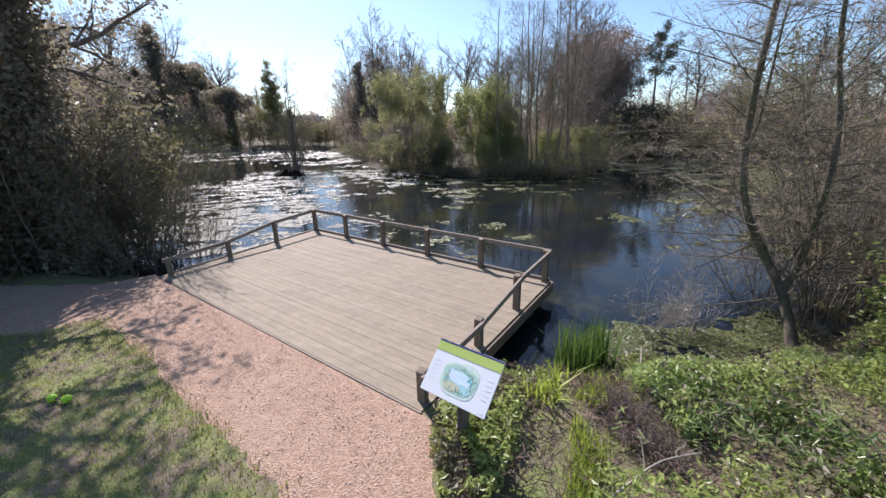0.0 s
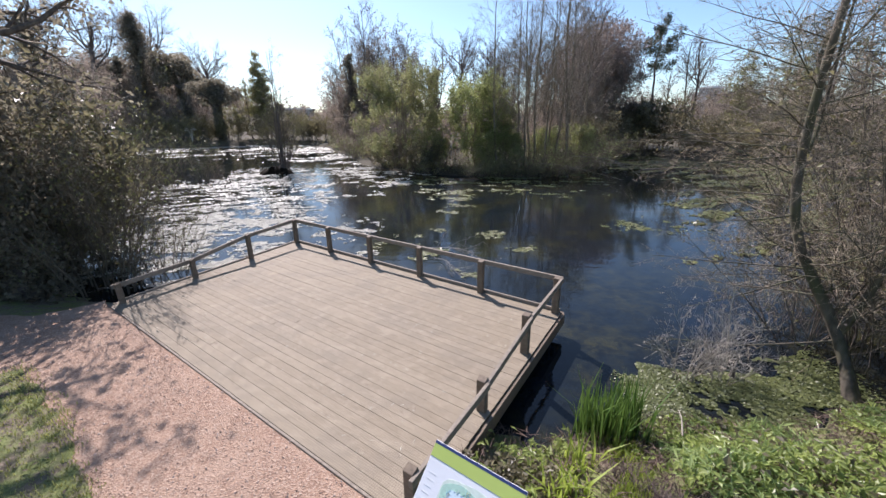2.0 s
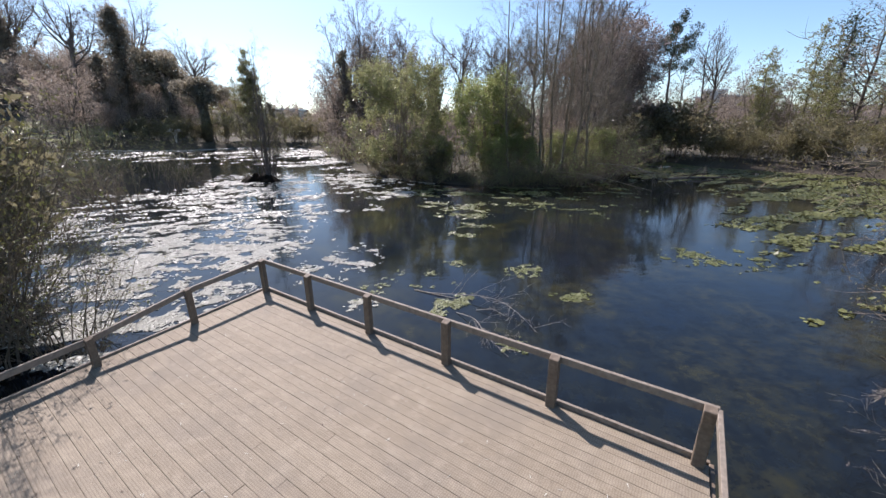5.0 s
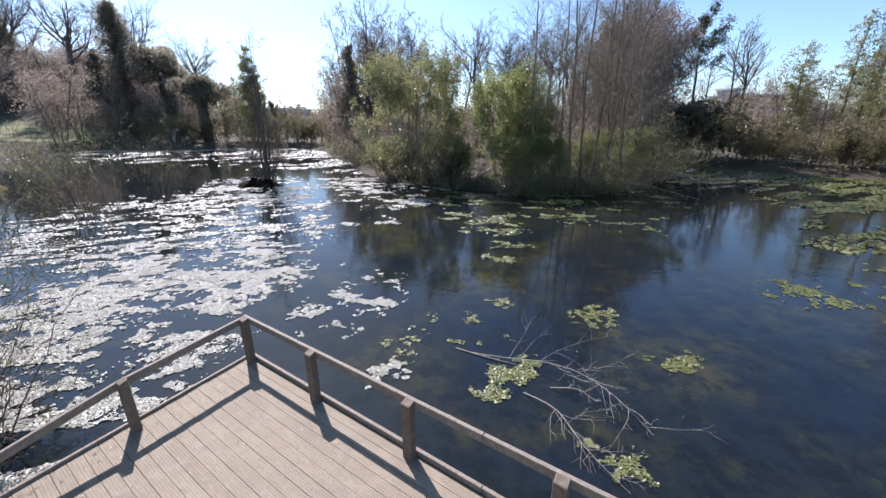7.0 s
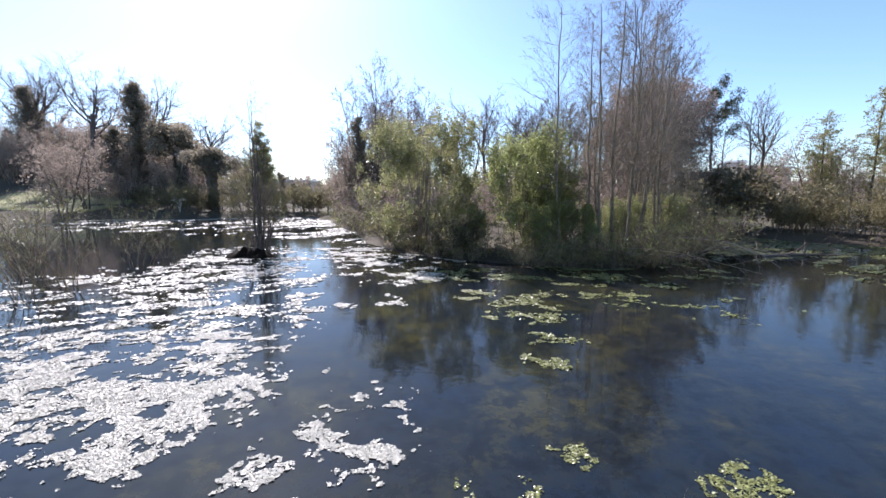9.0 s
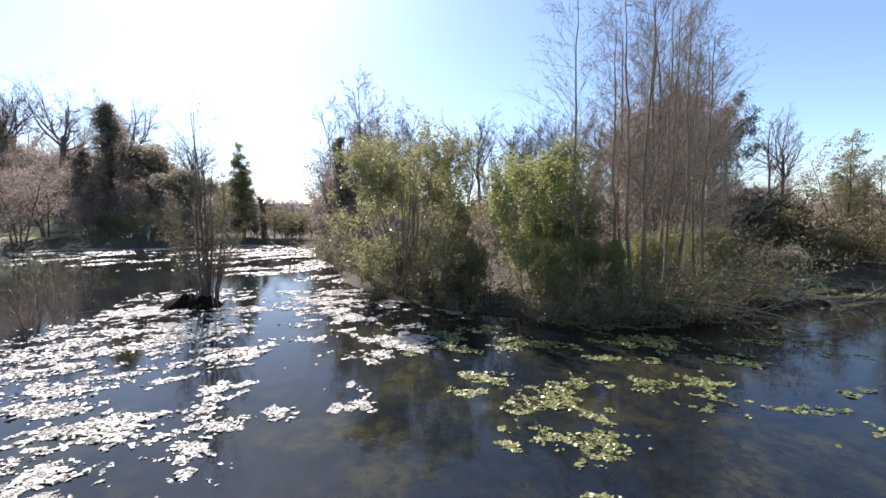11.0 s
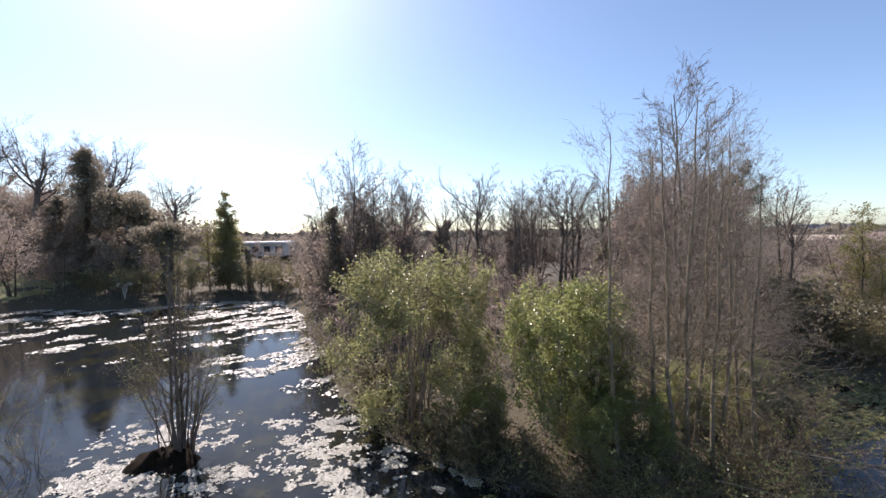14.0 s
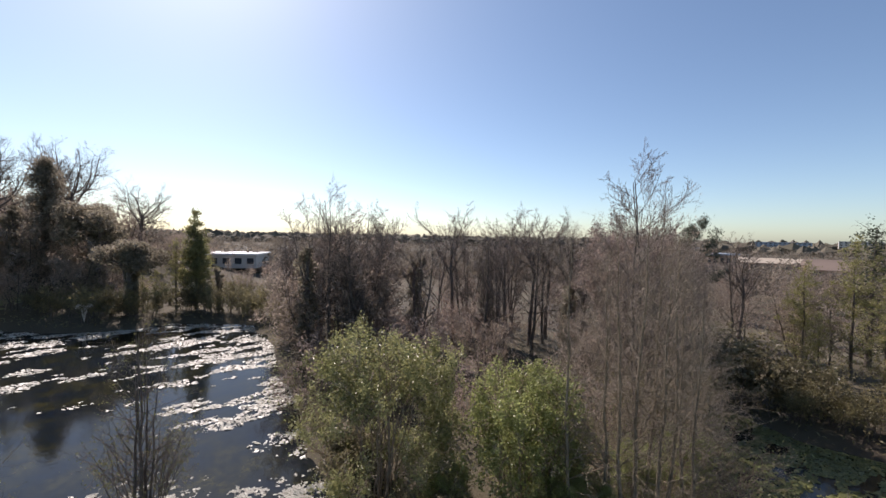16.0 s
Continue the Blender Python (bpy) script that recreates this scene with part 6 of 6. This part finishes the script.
def blades(name, label, seed, n, spot, mat, h, w, rule, cat="grass", lean=0.35):
    rng = np.random.default_rng(seed)
    x0, y0, x1, y1 = spot
    X, Y = rng.uniform(x0, x1, n * 2), rng.uniform(y0, y1, n * 2)
    ok = rng.random(n * 2) < rule(X, Y)
    X, Y = X[ok][:n], Y[ok][:n]
    m = len(X)
    a = rng.random(m) * 6.283
    hh = h * (0.5 + rng.random(m))
    side = np.stack([np.cos(a), np.sin(a), 0 * a], 1) * w / 2
    ln = np.stack([-np.sin(a), np.cos(a), 0 * a], 1) * (hh * lean * rng.normal(size=m))[:, None]
    B = np.stack([X, Y, ground_z(X, Y) - 0.01], 1)
    up = np.array([0, 0, 1.0]) * hh[:, None]
    V = np.stack([B - side, B + side, B + side * 0.8 + up * 0.6 + ln * 0.35, B - side * 0.8 + up * 0.6 + ln * 0.35, B + up + ln], 1).reshape(-1, 3)
    i = np.arange(m)[:, None] * 5
    return tagged(new(name, mesh_np(name, V, [i + np.array([[0, 1, 2, 3]]), i + np.array([[3, 2, 4]])], mat, False)), label, cat, kind="stuff")


def lawn_rule(X, Y):
    pin, pd = inside(PATHWAY, X, Y)
    wet, d = inside(POND, X, Y)
    return (~wet & ((~pin) | (pd < 0.1 + 0.15 * fbm(X, Y, 0.4, 71)))) * np.clip(0.75 + 0.6 * fbm(X, Y, 0.8, 61), 0.1, 1)


blades("lawn_grass", "short worn grass beside the gravel path", 321, 52000, (-11, -1.5, -0.4, 6.2), M_GRASS, 0.045, 0.012, lawn_rule)
def verge_rule(X, Y):
    pin, pd = inside(PATHWAY, X, Y)
    wet, d = inside(POND, X, Y)
    return (~wet) * smooth(0.26, 0.02, pd) * np.clip(0.7 + fbm(X, Y, 0.35, 63), 0, 1)


blades("verge_grass", "ragged grass along the edge of the gravel path", 325, 11000, (-9, 0.5, 0.1, 6.2), M_GRASS, 0.07, 0.012, verge_rule)
blades("bank_grass", "bright tufts of grass by the bare earth", 322, 14000, (1.6, 1.5, 3.6, 5.0), M_LIMEGRASS, 0.17, 0.012, lambda X, Y: smooth(-0.2, 0.3, fbm(X, Y, 0.5, 67) + 0.1) * smooth(0.26, 0.08, np.abs(X - 2.52 - 0.3 * (Y - 3.7))))
blades("iris_bed", "tall green iris blades at the water's edge", 323, 520, (2.2, 4.7, 3.4, 6.0), M_REED, 0.72, 0.028, lambda X, Y: smooth(0.55, 0.15, np.hypot(X - 2.8, (Y - 5.32))), "reeds", 0.22)
blades("iris_bed", "pale old iris blades beside the platform", 324, 260, (1.5, 3.5, 2.6, 4.9), M_LIMEGRASS, 0.34, 0.035, lambda X, Y: np.maximum(smooth(0.35, 0.1, np.hypot(X - 1.92, Y - 3.98)), smooth(0.3, 0.1, np.hypot(X - 2.2, Y - 4.6))), "reeds", 0.6)

# dead stems, sticks, fallen branches, snags
rng = np.random.default_rng(331)
dead = tree("dead_bramble_heap", "low heap of dead dark-brown bramble stems on the bank", "bramble heap", rng,
            np.stack([line([(0.1 * k, rng.normal() * 0.08, -0.05), (0.1 * k + 0.3, rng.normal() * 0.2, 0.42 + 0.2 * rng.random()), (0.1 * k + 0.6, rng.normal() * 0.25, 0.02)], 7) for k in range(15)]), np.full(15, 0.014),
            [LV(count=9, span=(0.05, 1), length=0.5, angle=50, seg=4, up=0.02, wob=0.3, thin=0.7), LV(count=6, span=(0.1, 1), length=0.5, angle=50, seg=3, up=0.0, wob=0.3, thin=0.7, least=0.006)], (M_BRAMBLE, M_BRAMBLE), sides=4)
place(dead, 2.5, 4.5, -68, 0.7)
for x, y, a, k in ((2.6, 4.5, -64, 0.65), (2.72, 4.05, -70, 0.68), (2.62, 4.2, -72, 0.6), (2.9, 3.5, -66, 0.5), (2.55, 5.28, -45, 0.6), (2.95, 5.1, -80, 0.55)):
    again(dead, x, y, a, k)
again(dead, 3.5, 5.7, -100, 0.55)
again(dead, 3.1, 4.0, -40, 0.6)
grey = shrub("dead_grey_shrub", "pale dead shrub with tangled twigs at the water's edge", 333, 10, 1.9, 0.25, 0.7, (M_PALETWIG, M_PALETWIG), None, (11, 8), 0.014)
place(grey, 4.5, 6.8, 0, 0.72, z=WATER)
again(grey, 5.0, 6.6, 130, 0.5, WATER)


def stick(name, label, pts, r, mat=None, twigs=0, seed=0):
    rng = np.random.default_rng(seed)
    p = line(pts, 10)
    o = p[0].copy()
    lines = (p - o)[None]
    R = np.full((1, 1), r) * np.linspace(1, 0.4, 10)[None]
    groups = [(lines, R, 6)]
    if twigs:
        P, Q = shoots(rng, lines, R, twigs, (0.25, 0.98), 0.4, 45, 4, 0.0, 0.2, 0.55)
        P2, Q2 = shoots(rng, P, Q, 4, (0.2, 1), 0.45, 45, 3, 0.0, 0.2, 0.6, least=0.003)
        groups += [(P, Q, 4), (P2, Q2, 3)]
    v, f = many_tubes(groups)
    ob = new(name, mesh_np(name, v, f, mat or M_PALETWIG))
    ob.location = o
    return tagged(ob, label, "branch")


stick("dead_stick", "long pale dead stick lying across the herbs", [(2.3, 2.3, 0.25), (2.8, 2.6, 0.42), (3.3, 2.8, 0.35)], 0.014, None, 3, 1)
for k, (x, y, a, L) in enumerate(((3.9, 4.4, 20, 0.7), (4.3, 3.6, 160, 0.6), (3.6, 5.0, 70, 0.5), (5.0, 4.2, 100, 0.6))):
    g = gz(x, y) + 0.2
    stick("dead_stick", "short pale dead stick among the herbs", [(x, y, g), (x + L * math.cos(radians(a)) / 2, y + L * math.sin(radians(a)) / 2, g + 0.08), (x + L * math.cos(radians(a)), y + L * math.sin(radians(a)), g)], 0.012, None, 2, 40 + k)
w = WATER + 0.01
stick("bare_sapling", "thin bare sapling standing in the duckweed", [(5.3, 6.95, WATER - 0.1), (5.28, 7.0, WATER + 0.5), (5.2, 7.05, WATER + 1.0), (5.22, 7.1, WATER + 1.6)], 0.014, None, 12, 51)
stick("old_stump", "small dark rotten stump in the duckweed", [(5.3, 6.8, WATER - 0.15), (5.31, 6.8, WATER), (5.33, 6.82, WATER + 0.17)], 0.07, M_DARKBARK, 0, 52)
stick("fallen_branch", "pale fallen branch half sunk among floating leaves", [(-1.4, 13.5, w - 0.02), (-0.6, 13.2, w + 0.04), (0.07, 13.07, w + 0.14), (0.45, 12.9, w + 0.2), (0.9, 12.5, w + 0.16), (1.15, 12.1, w + 0.08), (1.4, 11.5, w - 0.03)], 0.01, None, 20, 3)
stick("fallen_branch", "pale fallen branch half sunk in the pond", [(-0.35, 12.35, w), (0.12, 11.9, w + 0.12), (0.2, 11.3, w + 0.16), (0.45, 10.9, w + 0.1), (0.7, 10.65, w)], 0.009, None, 18, 4)
stick("fallen_branch", "thin pale twig rising from the water", [(0.1, 12.5, w), (0.5, 12.4, w + 0.1), (0.75, 12.15, w + 0.05)], 0.009, None, 9, 14)
stick("fallen_branch", "dark thin branch floating by the leaf mat", [(-1.5, 13.55, w), (-0.9, 13.25, w + 0.02), (-0.4, 13.1, w)], 0.012, M_BROWNTWIG, 3, 5)
stick("fallen_branch", "drowned bare branch reaching over the weed", [(8.5, 31.5, 0.6), (11, 31.2, 0.4), (13.5, 31.8, 0.1), (15.5, 31.5, WATER)], 0.035, M_DKTWIG, 14, 6)
stick("fallen_branch", "drowned bare branch reaching over the weed", [(5.2, 29.6, 0.3), (7.5, 28.6, 0.3), (9.5, 29.2, 0.9)], 0.03, M_DKTWIG, 14, 7)
stick("fallen_branch", "pale dead branch lying out from the point over the water", [(5.0, 30.2, 0.5), (6.5, 29.4, 0.55), (8.0, 29.0, 0.3), (9.8, 28.8, -0.2), (11, 28.9, WATER)], 0.024, M_BROWNTWIG, 10, 9)
stick("fallen_branch", "pale dead branch lying out from the point over the water", [(8.0, 31.4, 0.9), (9.8, 30.6, 0.9), (11.4, 30.4, 0.5), (12.8, 30.3, WATER)], 0.026, None, 8, 10)
stick("fallen_log", "dark log lying in the shallow water", [(14, 33.5, w + 0.05), (16.5, 34.2, w + 0.1), (19, 34.6, w + 0.02)], 0.13, M_DARKBARK, 5, 8)

# small lime toy on the grass
toy = thing("lime_toy", (-4.53, 3.34, gz(-4.53, 3.34)), "small lime-green plastic dumbbell-shaped toy lying on the grass", "toy")
M_LIME = plain_mat("lime_plastic", (0.35, 0.6, 0.02), 0.35)
for sx_ in (-0.11, 0.11):
    bm = bmesh.new()
    bmesh.ops.create_uvsphere(bm, u_segments=14, v_segments=10, radius=0.065, matrix=Matrix.Translation((sx_, 0, 0.06)) @ Matrix.Diagonal((1, 0.9, 0.8, 1)))
    for fc in bm.faces:
        fc.smooth = True
    part("ball", bm, M_LIME, toy)
part("bar", box_bm(0.14, 0.025, 0.025, 0.006, (0, 0, 0.06)), M_DARKBARK, toy)

# pale plume grass on the far bank
rng = np.random.default_rng(341)
plume = thing("pampas_grass", (-49.3, 67.2, gz(-49.3, 67.2) - 0.05), "pale drooping plume grass on the far bank", "grass clump")
pts = np.stack([line([(0, 0, 0), (0.3 * math.cos(a), 0.3 * math.sin(a), 1.6), (0.6 * math.cos(a), 0.6 * math.sin(a), 2.2 + 0.7 * rng.random()), (0.95 * math.cos(a), 0.95 * math.sin(a), 1.9 + 0.3 * rng.random())], 8) for a in rng.random(60) * 6.283])
v, f = tubes(pts, np.full((60, 1), 0.02) * np.linspace(0.5, 1.3, 8)[None], 4)
child("plumes", mesh_np("plumes", v, [f], plain_mat("pale_plumes", (0.7, 0.66, 0.58), 0.9)), plume)

# ---- deck boards ----
rng = np.random.default_rng(351)
PITCH = 4.95 / 34
mesh_bank = {}


def board_mesh(L):
    key = round(L, 2)
    if key not in mesh_bank:
        bm = box_bm(key - 0.002, PITCH - 0.003, 0.03, 0.0015, (0, 0, -0.015))
        me = bpy.data.meshes.new("deck_board")
        bm.to_mesh(me)
        bm.free()
        me.materials.append(M_DECK)
        mesh_bank[key] = me
    return mesh_bank[key]


for k in range(34):
    v = -0.02 + PITCH * (k + 0.5)
    a, b = deck_left(v), deck_right(v)
    joint = a + (b - a) * (0.42 + 0.16 * ((k * 7) % 5) / 4)
    for s, e in ((a, joint), (joint, b)):
        if e - s < 0.4:
            continue
        ob = child("deck_board", board_mesh(e - s), platform)
        ob.matrix_basis = P_INV @ deck_pose((s + e) / 2, v, 0.0 + 0.0015 * rng.normal())


# litter on the boards and the gravel
def litter(name, label, seed, n, box, z, mat, long, wide, keep):
    rng = np.random.default_rng(seed)
    X, Y = rng.uniform(box[0], box[2], n * 3), rng.uniform(box[1], box[3], n * 3)
    ok = keep(X, Y) & (rng.random(n * 3) < np.clip(0.5 + 1.2 * fbm(X, Y, 1.1, seed), 0.08, 1))
    X, Y = X[ok][:n], Y[ok][:n]
    v, f = leaf_quads(rng, np.stack([X, Y, z(X, Y)], 1), long, wide, 0.93, 0.15)
    return tagged(new(name, mesh_np(name, v, f, mat, False)), label, "litter", kind="stuff")


def over_deck(X, Y):
    u = (X - DECK_O[0]) * DECK_U[0] + (Y - DECK_O[1]) * DECK_U[1]
    v = (X - DECK_O[0]) * DECK_V[0] + (Y - DECK_O[1]) * DECK_V[1]
    return (u > deck_left(v) + 0.2) & (u < deck_right(v) - 0.2) & (v > 0.15) & (v < 4.85)


litter("deck_litter", "dry leaf fragments and twigs scattered on the boards", 361, 320, (-8, 3, 4, 13), lambda X, Y: 0 * X + 0.008, M_DEAD, 0.04, 0.01, over_deck)
litter("deck_litter", "pale dry grass bits scattered on the boards", 362, 500, (-8, 3, 4, 13), lambda X, Y: 0 * X + 0.008, M_PAD, 0.06, 0.007, over_deck)
litter("path_litter", "dark dead leaves lying on the gravel", 363, 380, (-9, -1, 1.2, 8.4), lambda X, Y: np.maximum(ground_z(X, Y), -0.03) + 0.022, M_DEAD, 0.04, 0.016, lambda X, Y: path_level(X, Y) > 0.05)
litter("lawn_litter", "brown dead leaves lying on the grass", 364, 900, (-9, -1.5, -0.4, 6), lambda X, Y: ground_z(X, Y) + 0.035, M_DEAD, 0.05, 0.025, lambda X, Y: (path_level(X, Y) < -0.05) & ~inside(POND, X, Y)[0])


# loose stones on the gravel
rng = np.random.default_rng(371)
X, Y = rng.uniform(-7.5, 1.3, 26000), rng.uniform(-0.5, 8.2, 26000)
ok = (path_level(X, Y) > 0.03) & (rng.random(26000) < np.clip(0.55 + 0.9 * fbm(X, Y, 0.7, 373), 0.12, 1))
X, Y = X[ok][:7000], Y[ok][:7000]
n = len(X)
size = 0.005 + 0.011 * rng.random((n, 1, 1)) ** 2.2
octa = np.array([(1, 0, 0), (0, 1, 0), (-1, 0, 0), (0, -1, 0), (0, 0, 0.7), (0, 0, -0.7)], float)
V = octa[None] * size * (0.7 + 0.6 * rng.random((n, 6, 1)))
V = V + np.stack([X, Y, np.maximum(ground_z(X, Y), -0.03) + 0.02], 1)[:, None]
tri = np.array([(0, 1, 4), (1, 2, 4), (2, 3, 4), (3, 0, 4), (1, 0, 5), (2, 1, 5), (3, 2, 5), (0, 3, 5)])
M_STONE = leaf_mat("pink_buff_stones", (0.26, 0.16, 0.115), (0.6, 0.46, 0.37), 0.9, 0, 0.1)
tagged(new("loose_gravel", mesh_np("loose_gravel", V, [(tri[None] + (np.arange(n) * 6)[:, None, None]).reshape(-1, 3)], M_STONE, False)), "loose pink and buff stones lying on the path", "gravel", kind="stuff")
